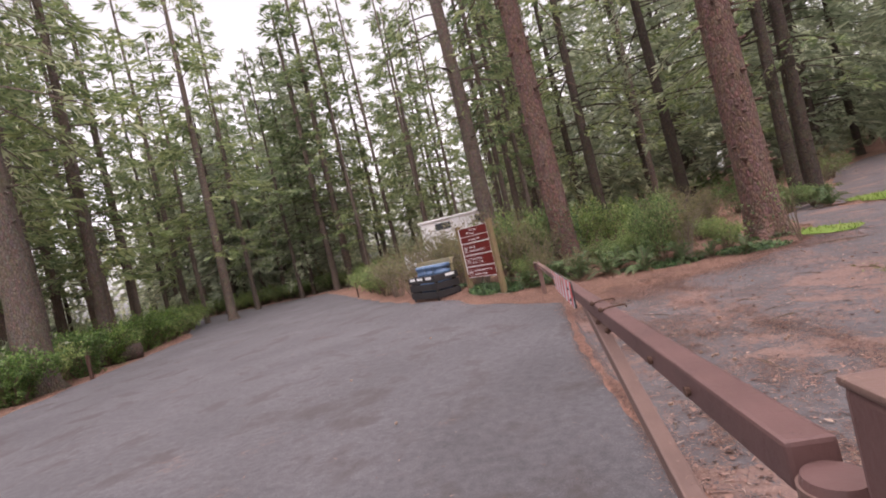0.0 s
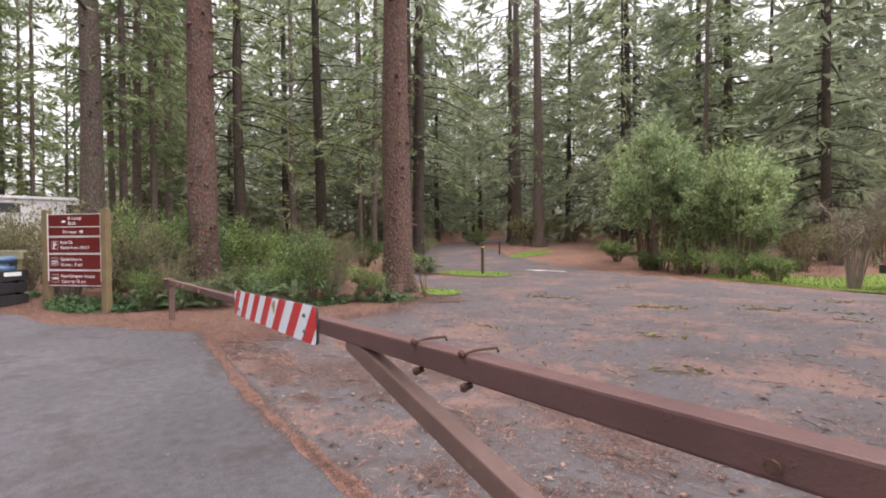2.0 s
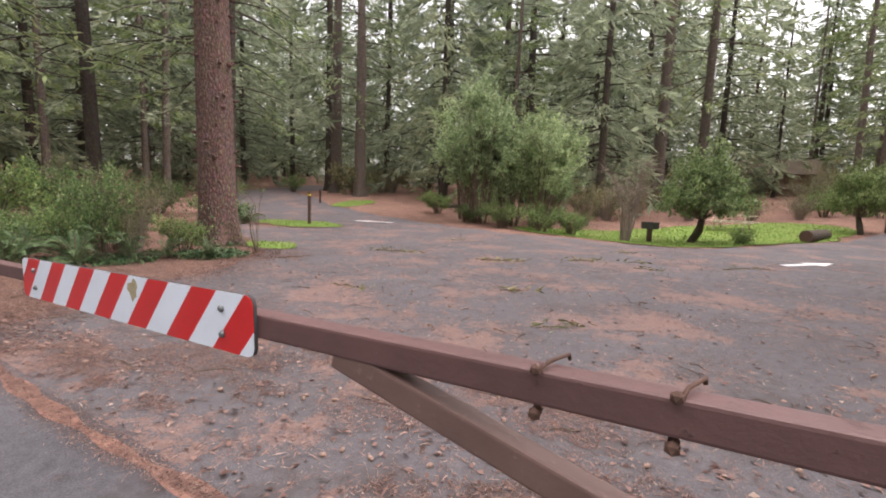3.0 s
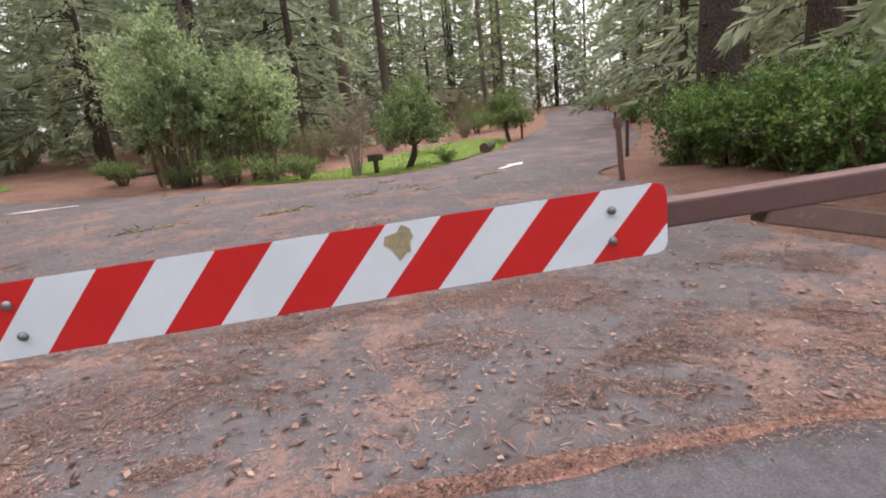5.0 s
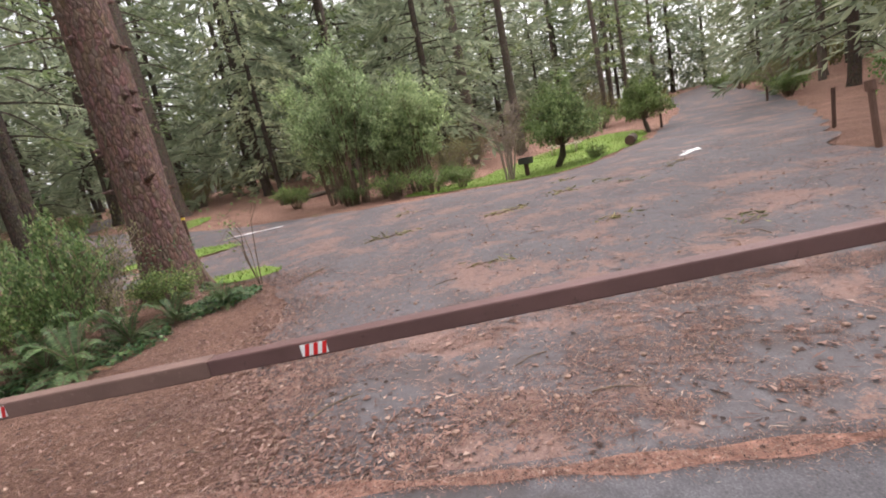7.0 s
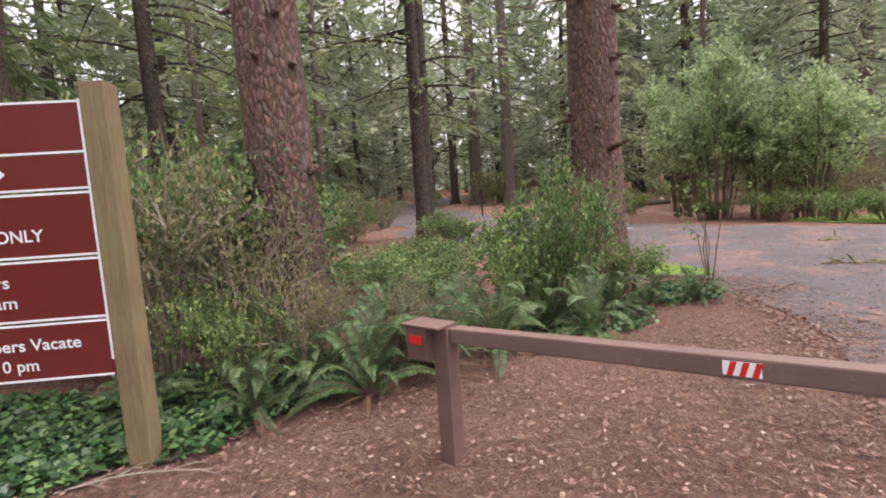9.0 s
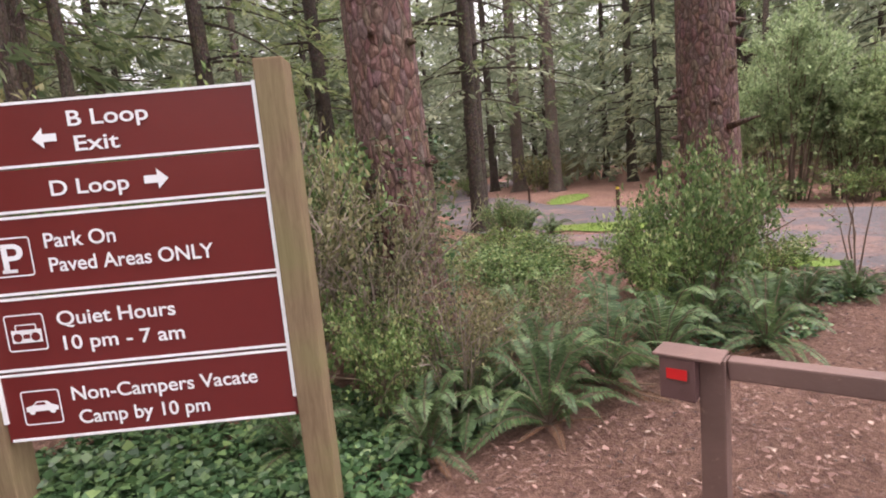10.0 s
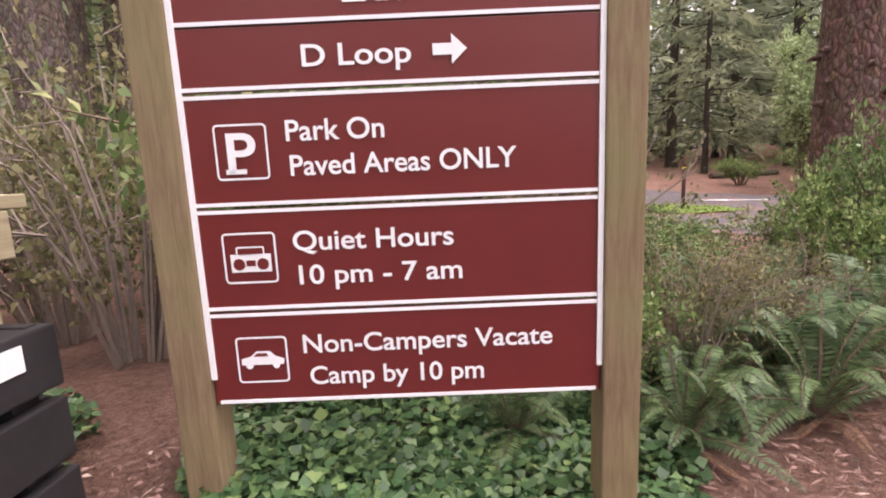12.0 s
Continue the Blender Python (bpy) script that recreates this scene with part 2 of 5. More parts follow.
LEAF_GRASS = leaf_material("grass_blades", [(0, (0.10, 0.165, 0.03)), (0.5, (0.175, 0.27, 0.055)), (1, (0.28, 0.36, 0.10))], 0.6, 0.3)
LITTER = leaf_material("fallen_needles", [(0, (0.04, 0.026, 0.022)), (0.25, (0.13, 0.068, 0.052)), (0.5, (0.24, 0.13, 0.102)), (0.9, (0.36, 0.213, 0.168)), (1, (0.50, 0.36, 0.28))], 0.85, 0.05)
TWIG = plain("twig_bark", (0.15, 0.105, 0.075), 0.9, 0, 0.25, 30)
CONE_TAN = plain("cone_scales", (0.33, 0.215, 0.165), 0.85, 0, 0.4, 70, 0.8)
TWIG_PALE = plain("dry_twig", (0.25, 0.20, 0.165), 0.9, 0, 0.2, 30)
DEAD_FROND = leaf_material("dead_fronds", [(0, (0.10, 0.05, 0.03)), (1, (0.27, 0.15, 0.09))], 0.9, 0.15)
GATE_PAINT = rusted_paint("brown_gate_paint", (0.125, 0.066, 0.062), (0.075, 0.036, 0.032))
GATE_PAINT_FADED = rusted_paint("faded_gate_paint", (0.165, 0.10, 0.085), (0.24, 0.15, 0.12))
RED_SHEET = plain("red_reflective_sheet", (0.62, 0.018, 0.018), 0.35, 0, 0.05, 40, 0.03)
WHITE_SHEET = plain("white_reflective_sheet", (0.72, 0.78, 0.86), 0.4, 0, 0.05, 6, 0.03)
BOARD_BACK = plain("board_edge", (0.05, 0.045, 0.045), 0.7)
RUST = plain("rusty_iron", (0.10, 0.055, 0.04), 0.85, 0.3, 0.3, 60, 0.5)
BOLT = plain("galvanised_bolt", (0.20, 0.21, 0.21), 0.5, 0.7, 0.2, 60)
SIGN_BROWN = plain("sign_maroon", (0.142, 0.019, 0.017), 0.3, 0, 0.05, 5, 0.0, 0.4)
SIGN_WHITE = plain("sign_white", (0.80, 0.81, 0.82), 0.4, 0, 0.03, 20, 0.0)
POST_WOOD = timber("treated_post", (0.155, 0.108, 0.062), (0.265, 0.192, 0.115), (14, 14, 1.0), 0.85, 0.5)
RAIL_WOOD = timber("rail_wood", (0.30, 0.25, 0.15), (0.48, 0.42, 0.28), (1.2, 12, 12), 0.85, 0.35)
TABLE_WOOD = timber("table_wood", (0.42, 0.35, 0.26), (0.62, 0.55, 0.43), (1.2, 12, 12))
DARK_POST = timber("dark_post", (0.055, 0.032, 0.026), (0.12, 0.07, 0.055), (14, 14, 1.2))
BROWN_POST = timber("brown_post", (0.10, 0.058, 0.045), (0.19, 0.115, 0.09), (14, 14, 1.2))
LOG_END = timber("log_wood", (0.10, 0.075, 0.055), (0.22, 0.17, 0.125), (3, 8, 8))
BLACK_LUMBER = plain("black_plastic_lumber", (0.028, 0.026, 0.028), 0.5, 0, 0.2, 30, 0.15)
BLUE_PLASTIC = plain("blue_plastic", (0.10, 0.17, 0.29), 0.4, 0, 0.1, 10, 0.05)
CAMPER_WHITE = plain("camper_skin", (0.80, 0.81, 0.82), 0.4, 0, 0.05, 3, 0.03)
GLASS_DARK = plain("tinted_window", (0.02, 0.022, 0.025), 0.08, 0, 0.05, 3, 0.0)
ROAD_PAINT = plain("worn_road_paint", (0.78, 0.77, 0.76), 0.7, 0, 0.18, 12, 0.2)
GRILL_STEEL = plain("grill_steel", (0.10, 0.10, 0.10), 0.6, 0.5, 0.2, 20)
ROOF_SHINGLE = plain("roof_shingle", (0.17, 0.13, 0.095), 0.9, 0, 0.25, 6, 0.4)
SKYLIGHT = plain("skylight_panel", (0.85, 0.86, 0.87), 0.35, 0, 0.02, 4, 0)
CABIN_WALL = plain("cabin_siding", (0.18, 0.11, 0.075), 0.85, 0, 0.2, 10, 0.3)
YELLOW_TAG = plain("yellow_tag", (0.65, 0.45, 0.06), 0.6)


# ---- mesh helpers ----
def link_mesh(name, bm, material, parent=None, label="", smooth=False):
    me = bpy.data.meshes.new(name)
    bm.to_mesh(me)
    bm.free()
    if smooth:
        me.polygons.foreach_set("use_smooth", [True] * len(me.polygons))
    for m in material if isinstance(material, (list, tuple)) else [material]:
        me.materials.append(m)
    ob = new(name, me)
    if parent:
        ob.parent = parent
    return tagged(ob, label)


def part(name, bm, material, parent, label="", smooth=False):
    return link_mesh(name, bm, material, parent, label, smooth)


def thing(name, m, label, category, group=""):
    ob = new(name)
    ob.empty_display_size = 0.2
    ob.matrix_basis = m
    return tagged(ob, label, category, group)


def box(bm, size, m=Matrix(), bevel=0.0):
    r = bmesh.ops.create_cube(bm, size=1.0, matrix=m @ Matrix.Diagonal((*size, 1)))
    if bevel:
        es = list({e for v in r["verts"] for e in v.link_edges})
        bmesh.ops.bevel(bm, geom=es, offset=bevel, segments=2, affect="EDGES", profile=0.6)
    return bm


def one_box(size, m=Matrix(), bevel=0.0):
    return box(bmesh.new(), size, m, bevel)


def cyl(bm, r1, r2, depth, m=Matrix(), seg=16):
    bmesh.ops.create_cone(bm, cap_ends=True, segments=seg, radius1=r1, radius2=r2, depth=depth, matrix=m)
    return bm


def tube(bm, pts, radii, seg=6):
    """A tapered round bar along points."""
    rings = []
    for i, p in enumerate(pts):
        a = Vector(pts[min(i + 1, len(pts) - 1)]) - Vector(pts[max(i - 1, 0)])
        q = a.to_track_quat("Z", "Y")
        rings.append([bm.verts.new(Vector(p) + q @ Vector((math.cos(k * math.tau / seg) * radii[i], math.sin(k * math.tau / seg) * radii[i], 0))) for k in range(seg)])
    for a, b in zip(rings, rings[1:]):
        for k in range(seg):
            bm.faces.new((a[k], a[(k + 1) % seg], b[(k + 1) % seg], b[k]))
    bm.faces.new(rings[0][::-1])
    bm.faces.new(rings[-1])
    return bm


def prism(bm, outline, depth, m=Matrix()):
    """A flat outline in x, z given thickness along y."""
    a = [bm.verts.new(m @ Vector((x, 0, z))) for x, z in outline]
    b = [bm.verts.new(m @ Vector((x, depth, z))) for x, z in outline]
    bm.faces.new(a)
    bm.faces.new(b[::-1])
    for i in range(len(a)):
        j = (i + 1) % len(a)
        bm.faces.new((a[j], a[i], b[i], b[j]))
    bmesh.ops.recalc_face_normals(bm, faces=bm.faces)
    return bm


def leaves_mesh(name, base, ahead, side, material):
    """Many small pointed leaves as one mesh: base point, way to the tip, half width."""
    n = len(base)
    fold = np.cross(ahead, side)
    fold /= np.linalg.norm(fold, axis=1, keepdims=True) + 1e-9
    w = np.linalg.norm(side, axis=1, keepdims=True)
    v = np.empty((n, 4, 3))
    v[:, 0] = base
    v[:, 1] = base + 0.45 * ahead + side + fold * w * 0.35
    v[:, 2] = base + ahead
    v[:, 3] = base + 0.45 * ahead - side + fold * w * 0.35
    me = bpy.data.meshes.new(name)
    me.vertices.add(4 * n)
    me.vertices.foreach_set("co", v.ravel())
    me.loops.add(4 * n)
    me.loops.foreach_set("vertex_index", np.arange(4 * n, dtype=np.int32))
    me.polygons.add(n)
    me.polygons.foreach_set("loop_start", np.arange(0, 4 * n, 4, dtype=np.int32))
    me.update(calc_edges=True)
    me.materials.append(material)
    return me


def unit(v):
    return v / (np.linalg.norm(v, axis=-1, keepdims=True) + 1e-9)


# ---- the lie of the land ----
def hill(x, y, cx, cy, r, h):
    return h * np.exp(-((x - cx) ** 2 + (y - cy) ** 2) / r ** 2)


def land(x, y):
    x, y = np.asarray(x, float), np.asarray(y, float)
    z = hill(x, y, -2.2, 6.3, 1.35, 0.27) + hill(x, y, 0.6, 6.2, 2.6, 0.12) + hill(x, y, 4.6, 4.6, 1.6, 0.12)
    z = z + hill(x, y, 25, 18, 9, 0.6) + hill(x, y, 18.6, -2.6, 3.6, -0.24)
    far = np.maximum(0, np.hypot(x, y) - 24)
    east = np.clip((x - 4) / 20, 0, 1)
    z = z + 0.055 * np.minimum(far, 60) * east + 0.004 * np.minimum(far, 60)
    z = z + hill(x, y, 8, -11.5, 4.0, 0.18)
    return z


def land1(x, y):
    return float(land(x, y))


def along(x, y, line):
    """Distance to a line of points with half widths, less the half width."""
    best = np.full(np.shape(x), 1e9)
    for (ax, ay, ah), (bx, by, bh) in zip(line, line[1:]):
        dx, dy = bx - ax, by - ay
        u = np.clip(((x - ax) * dx + (y - ay) * dy) / (dx * dx + dy * dy), 0, 1)
        best = np.minimum(best, np.hypot(x - ax - u * dx, y - ay - u * dy) - (ah + u * (bh - ah)))
    return best


def outward(x, y):
    """From the plan to the ground: east of the gate everything lies a little farther out."""
    u = np.clip((np.asarray(x, float) - 2) / 7, 0, 1)
    k = 1 + 0.08 * u * u * (3 - 2 * u)
    return -1 + (x + 1) * k, -4.5 + (y + 4.5) * k


def inward(x, y):
    """From the ground back to the plan."""
    px, py = x, y
    for _ in range(4):
        u = np.clip((np.asarray(px, float) - 2) / 7, 0, 1)
        k = 1 + 0.08 * u * u * (3 - 2 * u)
        px, py = -1 + (x + 1) / k, -4.5 + (y + 4.5) / k
    return px, py


def wobble(x, y, s=1.0):
    return 0.10 * np.sin(1.7 * x + 0.6 * y) + 0.08 * np.sin(2.9 * y - 1.1 * x + 1.0) + 0.05 * np.sin(6.1 * x + 4.7 * y) * s


MAIN_ROAD = [(-6, -90, 6.2), (-6, -5, 6.25), (-6.6, 3, 6.6), (-9.5, 10, 6.3), (-14, 18, 5.0), (-20, 26.5, 6.0), (-36, 35, 4.5), (-80, 50, 4.5)]
LOOP_ROAD = [(-1, -3.5, 3.5), (6, -2.3, 4.9), (10, -2.5, 5.2)]
LOOP_NORTH = [(9, -1, 4.5), (12.9, 6.5, 2.3), (15.6, 14, 2.2), (20, 23, 2.4), (32, 29, 2.4), (60, 34, 2.4)]
LOOP_SIDE = [(6, 1, 1.2), (8.6, 7.5, 1.2), (12, 12.5, 1.6), (16, 16, 1.5)]
LOOP_EAST = [(9, -3.5, 4.0), (13.5, -7, 3.4), (20, -11.3, 3.0), (33, -17.5, 2.6), (52, -23.5, 2.8), (70, -40, 3)]


def main_sdf(x, y):
    d = np.minimum(along(x, y, MAIN_ROAD), along(x, y, [(-1, -30, 2.2), (-1.2, 2, 2.2)]))
    bed = np.minimum((x - 0.3) * 0.762 + (y - 1.7) * 0.648, (x + 3.2) * 0.878 + (y - 5.75) * 0.48)
    return np.maximum(np.maximum(d, bed) + wobble(x, y) * np.clip(-0.4 * (x - 0.3), 0, 1), x - 0.3)


def loop_plan(x, y):
    d = np.minimum(along(x, y, LOOP_ROAD), np.minimum(along(x, y, LOOP_NORTH), along(x, y, LOOP_EAST)))
    d = np.minimum(d, along(x, y, LOOP_SIDE))
    d = np.maximum(d, 0.35 - np.hypot(x - 10.3, y - 7.6) + 1.0)
    return np.maximum(d + wobble(x, y), 0.3 - x)


def loop_sdf(x, y):
    return loop_plan(*inward(x, y))


def lawn_plan(x, y):
    a = along(x, y, [(16.6, 1.0, 1.2), (18.5, -3, 2.6), (22.5, -5.8, 3.0), (26.0, -8.0, 1.9)])
    return np.maximum(a + wobble(x, y), -(loop_plan(x, y) - 0.1))


def lawn_sdf(x, y):
    return lawn_plan(*inward(x, y))


def islet_sdf(x, y):
    x, y = inward(x, y)
    a = np.hypot((x - 10.3) * 1.0, (y - 7.5) * 0.62) - 1.05
    b = np.hypot((x - 6.0) * 1.1, (y - 3.45) * 0.8) - 0.5
    c = np.hypot((x - 19.0) * 0.5, (y - 13.2)) - 0.8
    return np.minimum(np.minimum(a, b), c) + wobble(x, y)


def sheet(name, sdf, x0, x1, y0, y1, step, lift, material, label, category, growth=1.0):
    """A piece of ground whose edge follows a smooth outline."""
    nx, ny = int(round((x1 - x0) / step)) + 1, int(round((y1 - y0) / step)) + 1
    gx, gy = np.meshgrid(x0 + step * np.arange(nx), y0 + step * np.arange(ny), indexing="ij")
    d = sdf(gx, gy)
    inside = d < 0
    keep = inside[:-1, :-1] | inside[1:, :-1] | inside[:-1, 1:] | inside[1:, 1:]
    px, py = gx.copy(), gy.copy()
    for _ in range(5):
        dd = sdf(px, py)
        e = 0.02
        sx, sy = (sdf(px + e, py) - dd) / e, (sdf(px, py + e) - dd) / e
        g2 = sx * sx + sy * sy + 1e-6
        mv = np.where(d > 0, np.clip(dd, -step, step) / g2, 0)
        px, py = px - mv * sx, py - mv * sy
    used = np.zeros_like(inside)
    for a in (0, 1):
        for b in (0, 1):
            used[a:nx - 1 + a, b:ny - 1 + b] |= keep
    idx = -np.ones((nx, ny), int)
    idx[used] = np.arange(used.sum())
    pz = land(px, py) + lift
    verts = np.stack([px[used], py[used], pz[used]], 1)
    ii, jj = np.nonzero(keep)
    faces = np.stack([idx[ii, jj], idx[ii + 1, jj], idx[ii + 1, jj + 1], idx[ii, jj + 1]], 1)
    me = bpy.data.meshes.new(name)
    me.from_pydata(verts.tolist(), [], faces.tolist())
    me.polygons.foreach_set("use_smooth", [True] * len(me.polygons))
    me.materials.append(material)
    return tagged(new(name, me), label, category, kind="structure")


def build_ground():
    near = np.arange(-28, 32.01, 0.75)
    out = np.cumsum(0.75 * 1.13 ** np.arange(1, 38))
    axis = np.concatenate([near[0] - out[::-1], near, near[-1] + out])
    gx, gy = np.meshgrid(axis, axis, indexing="ij")
    dip = np.clip(-np.minimum(main_sdf(gx, gy), loop_sdf(gx, gy)) / 0.5, 0, 1) * 0.06
    gz = land(gx, gy) - dip + 0.02 * np.sin(gx * 2.1) * np.sin(gy * 1.7) * (dip == 0)
    n = len(axis)
    idx = np.arange(n * n).reshape(n, n)
    faces = np.stack([idx[:-1, :-1], idx[1:, :-1], idx[1:, 1:], idx[:-1, 1:]], -1).reshape(-1, 4)
    me = bpy.data.meshes.new("ground")
    me.from_pydata(np.stack([gx, gy, gz], -1).reshape(-1, 3).tolist(), [], faces.tolist())
    me.polygons.foreach_set("use_smooth", [True] * len(me.polygons))
    me.materials.append(DUFF)
    tagged(new("ground", me), "forest floor of red-brown needle duff", "ground", kind="structure")


build_ground()
sheet("road", main_sdf, -60.1, 0.7, -60, 50, 0.4, 0.012, ASPHALT, "grey weathered asphalt campground road with damp stains", "road")
sheet("pavement", loop_sdf, 0.3, 70.3, -34, 40, 0.4, 0.012, ASPHALT_LITTERED, "asphalt loop road strewn with brown conifer needles", "road")
sheet("needle_drift", lambda x, y: np.maximum(np.abs(x - 0.25 - 0.06 * np.sin(y * 0.9)) - 0.045 - 0.015 * np.sin(3.1 * y) - 0.015 * np.sin(9.7 * y + 1), np.abs(y + 2.5) - 4.4), -0.05, 0.6, -7.2, 2.2, 0.05, 0.015, DRIFT, "long thin drift of rust-brown needles under the gate", "needles")
sheet("lawn", lawn_sdf, 13, 34, -14, 5, 0.3, 0.03, LAWN, "bright green mossy lawn beside the loop road", "lawn")
sheet("grass_verge", islet_sdf, 3.5, 25, 1.5, 18, 0.25, 0.035, LAWN, "small bright green grass islands at the road fork", "lawn")


# ---- barrier gate ----
def beam_z(y):
    return 0.96 - 0.0405 * (y + 3.1)


def striped_board(gate):
    """Slanted red and white stripes on a round-cornered board, tilted with the beam."""
    tilt = math.atan(-0.0405)
    m = Matrix.Translation((0, -3.08, beam_z(-3.08))) @ Matrix.Rotation(tilt, 4, "X") @ Matrix.Rotation(math.pi / 2, 4, "Z")
    hl, hh, c = 0.94, 0.1, 0.03
    rim = [(-hl, -hh + c), (-hl + 0.009, -hh + 0.009), (-hl + c, -hh), (hl - c, -hh), (hl - 0.009, -hh + 0.009), (hl, -hh + c), (hl, hh - c), (hl - 0.009, hh - 0.009), (hl - c, hh), (-hl + c, hh), (-hl + 0.009, hh - 0.009), (-hl, hh - c)]

    def clip(poly, f):
        res = []
        for a, b in zip(poly, poly[1:] + poly[:1]):
            fa, fb = f(a), f(b)
            if fa >= 0:
                res.append(a)
            if (fa >= 0) != (fb >= 0):
                u = fa / (fa - fb)
                res.append((a[0] + u * (b[0] - a[0]), a[1] + u * (b[1] - a[1])))
        return res

    board = part("sign_board", prism(bmesh.new(), rim, -0.012, m @ Matrix.Translation((0, -0.002, 0))), BOARD_BACK, gate, "red and white striped reflective board")
    # stripes lean towards the hinge as they rise
    pitch, lean = 0.1458, -0.9
    k0 = -9
    for k in range(k0, 10):
        a, b = k * pitch + 0.066, (k + 1) * pitch + 0.066
        poly = clip(clip(rim, lambda q: (q[0] - lean * q[1]) - a), lambda q: b - (q[0] - lean * q[1]))
        if len(poly) > 2:
            part("stripe", prism(bmesh.new(), poly, 0.002, m), RED_SHEET if k % 2 else WHITE_SHEET, board)
    for x, z in ((0.79, 0.043), (0.78, -0.043), (-0.78, 0.043), (-0.78, -0.043)):
        bm = bmesh.new()
        bmesh.ops.create_uvsphere(bm, u_segments=10, v_segments=6, radius=0.013, matrix=m @ Matrix.Translation((x, 0.003, z)))
        part("bolt", bm, BOLT, board, smooth=True)
    bm = bmesh.new()
    rag = [(-0.03 + 0.035 * math.cos(a) * (1 + 0.35 * math.sin(3 * a + 1)), 0.05 + 0.04 * math.sin(a) * (1 + 0.3 * math.sin(4 * a))) for a in [i * math.tau / 14 for i in range(14)]]
    part("peeled_patch", prism(bm, [(x - 0.17, z - 0.005) for x, z in rag], 0.001, m @ Matrix.Translation((0, 0.0025, 0))), RAIL_WOOD, board, "bare tan patch where the sheet has peeled")


def barrier_gate():
    gate = thing("barrier_gate", Matrix(), "brown painted steel swing gate with striped board, closed", "gate")
    tilt = math.atan(-0.0405)

    def bar(name, y0, y1, w, h, mat, x, label=""):
        yc = (y0 + y1) / 2
        tip = math.atan((beam_z(y1 - 0.001) - beam_z(y0 + 0.001)) / (y1 - y0))
        m = Matrix.Translation((x, yc, beam_z(yc))) @ Matrix.Rotation(tip, 4, "X")
        return part(name, one_box((w, (y1 - y0) / math.cos(tip), h), m, 0.008), mat, gate, label)

    bar("beam", -6.76, -2.24, 0.074, 0.076, GATE_PAINT, 0.052)
    bar("beam_extension", -2.30, 0.40, 0.07, 0.07, GATE_PAINT, 0.052)
    bar("sleeve", 0.40, 3.26, 0.076, 0.076, GATE_PAINT_FADED, 0.052, "faded scuffed brown outer tube")
    bar("collar", -2.26, -2.2, 0.092, 0.095, RUST, 0.054)
    striped_board(gate)
    a, b = Vector((0.052, -4.34, beam_z(-4.34) - 0.036)), Vector((0.052, -6.74, 0.42))
    q = (b - a).to_track_quat("Y", "Z").to_matrix().to_4x4()
    part("brace", one_box((0.066, (b - a).length, 0.076), Matrix.Translation((a + b) / 2) @ q, 0.008), GATE_PAINT_FADED, gate, "diagonal brown steel brace")
    # hinge pipe with a round cap at the near end of the beam
    pipe = part("hinge_pipe", cyl(bmesh.new(), 0.048, 0.048, 0.83, pose(0.052, -6.80, 0.685), 24), GATE_PAINT_FADED, gate, smooth=False)
    bm = cyl(bmesh.new(), 0.044, 0.040, 0.014, pose(0.052, -6.80, 1.107), 24)
    part("pipe_cap", bm, GATE_PAINT, pipe)
    for y in (-6.02, -6.34):
        part("bolt_head", cyl(bmesh.new(), 0.013, 0.010, 0.012, pose(0.010, y, beam_z(y) - 0.01, 0, 90, 0), 8), RUST, gate)
    # bent wire hooks through the beam, with nuts under it
    for y in (-4.95, -5.22):
        z = beam_z(y) + 0.038
        bm = tube(bmesh.new(), [(0.02, y, z - 0.03), (0.022, y, z + 0.008), (0.05, y - 0.005, z + 0.014), (0.115, y - 0.03, z + 0.018), (0.122, y - 0.03, z + 0.004)], [0.0045] * 5, 8)
        hook = part("wire_hook", bm, RUST, gate, smooth=True)
        for dx, dz, r in ((0.02, 0.005, 0.014), (0.03, -0.098, 0.016), (0.05, -0.095, 0.013)):
            bm = bmesh.new()
            bmesh.ops.create_icosphere(bm, subdivisions=1, radius=r, matrix=Matrix.Translation((dx - 0.01, y + 0.01, z + dz)))
            part("nut", bm, RUST, hook)
    # scraps of striped reflective tape
    for y, n in ((-0.06, 3), (1.42, 3), (2.05, 3)):
        z = beam_z(y)
        m = Matrix.Translation((0.0135, y, z)) @ Matrix.Rotation(tilt, 4, "X") @ Matrix.Rotation(math.pi / 2, 4, "Z")
        scrap = part("reflector_tape", prism(bmesh.new(), [(-0.055, -0.024), (0.055, -0.024), (0.055, 0.024), (-0.055, 0.024)], 0.0015, m), SIGN_WHITE, gate, "worn red and white reflective tape")
        for k in range(n):
            x = -0.045 + k * 0.036
            part("tape_stripe", prism(bmesh.new(), [(x, -0.024), (x + 0.018, -0.024), (x + 0.004, 0.024), (x - 0.014, 0.024)], 0.001, m @ Matrix.Translation((0, 0.0018, 0))), RED_SHEET, scrap)


def hinge_post():
    post = thing("gate_post", pose(0.125, -6.995, 0), "square brown steel hinge post with flat rusty top", "gate post")
    part("shaft", one_box((0.19, 0.19, 1.42), pose(0, 0, 0.57), 0.012), GATE_PAINT, post)
    part("top_plate", one_box((0.195, 0.195, 0.012), pose(0, 0, 1.284), 0.004), GATE_PAINT_FADED, post)
    for z in (0.45, 1.0):
        part("hinge_lug", one_box((0.05, 0.09, 0.03), pose(-0.06, 0.13, z), 0.004), RUST, post)


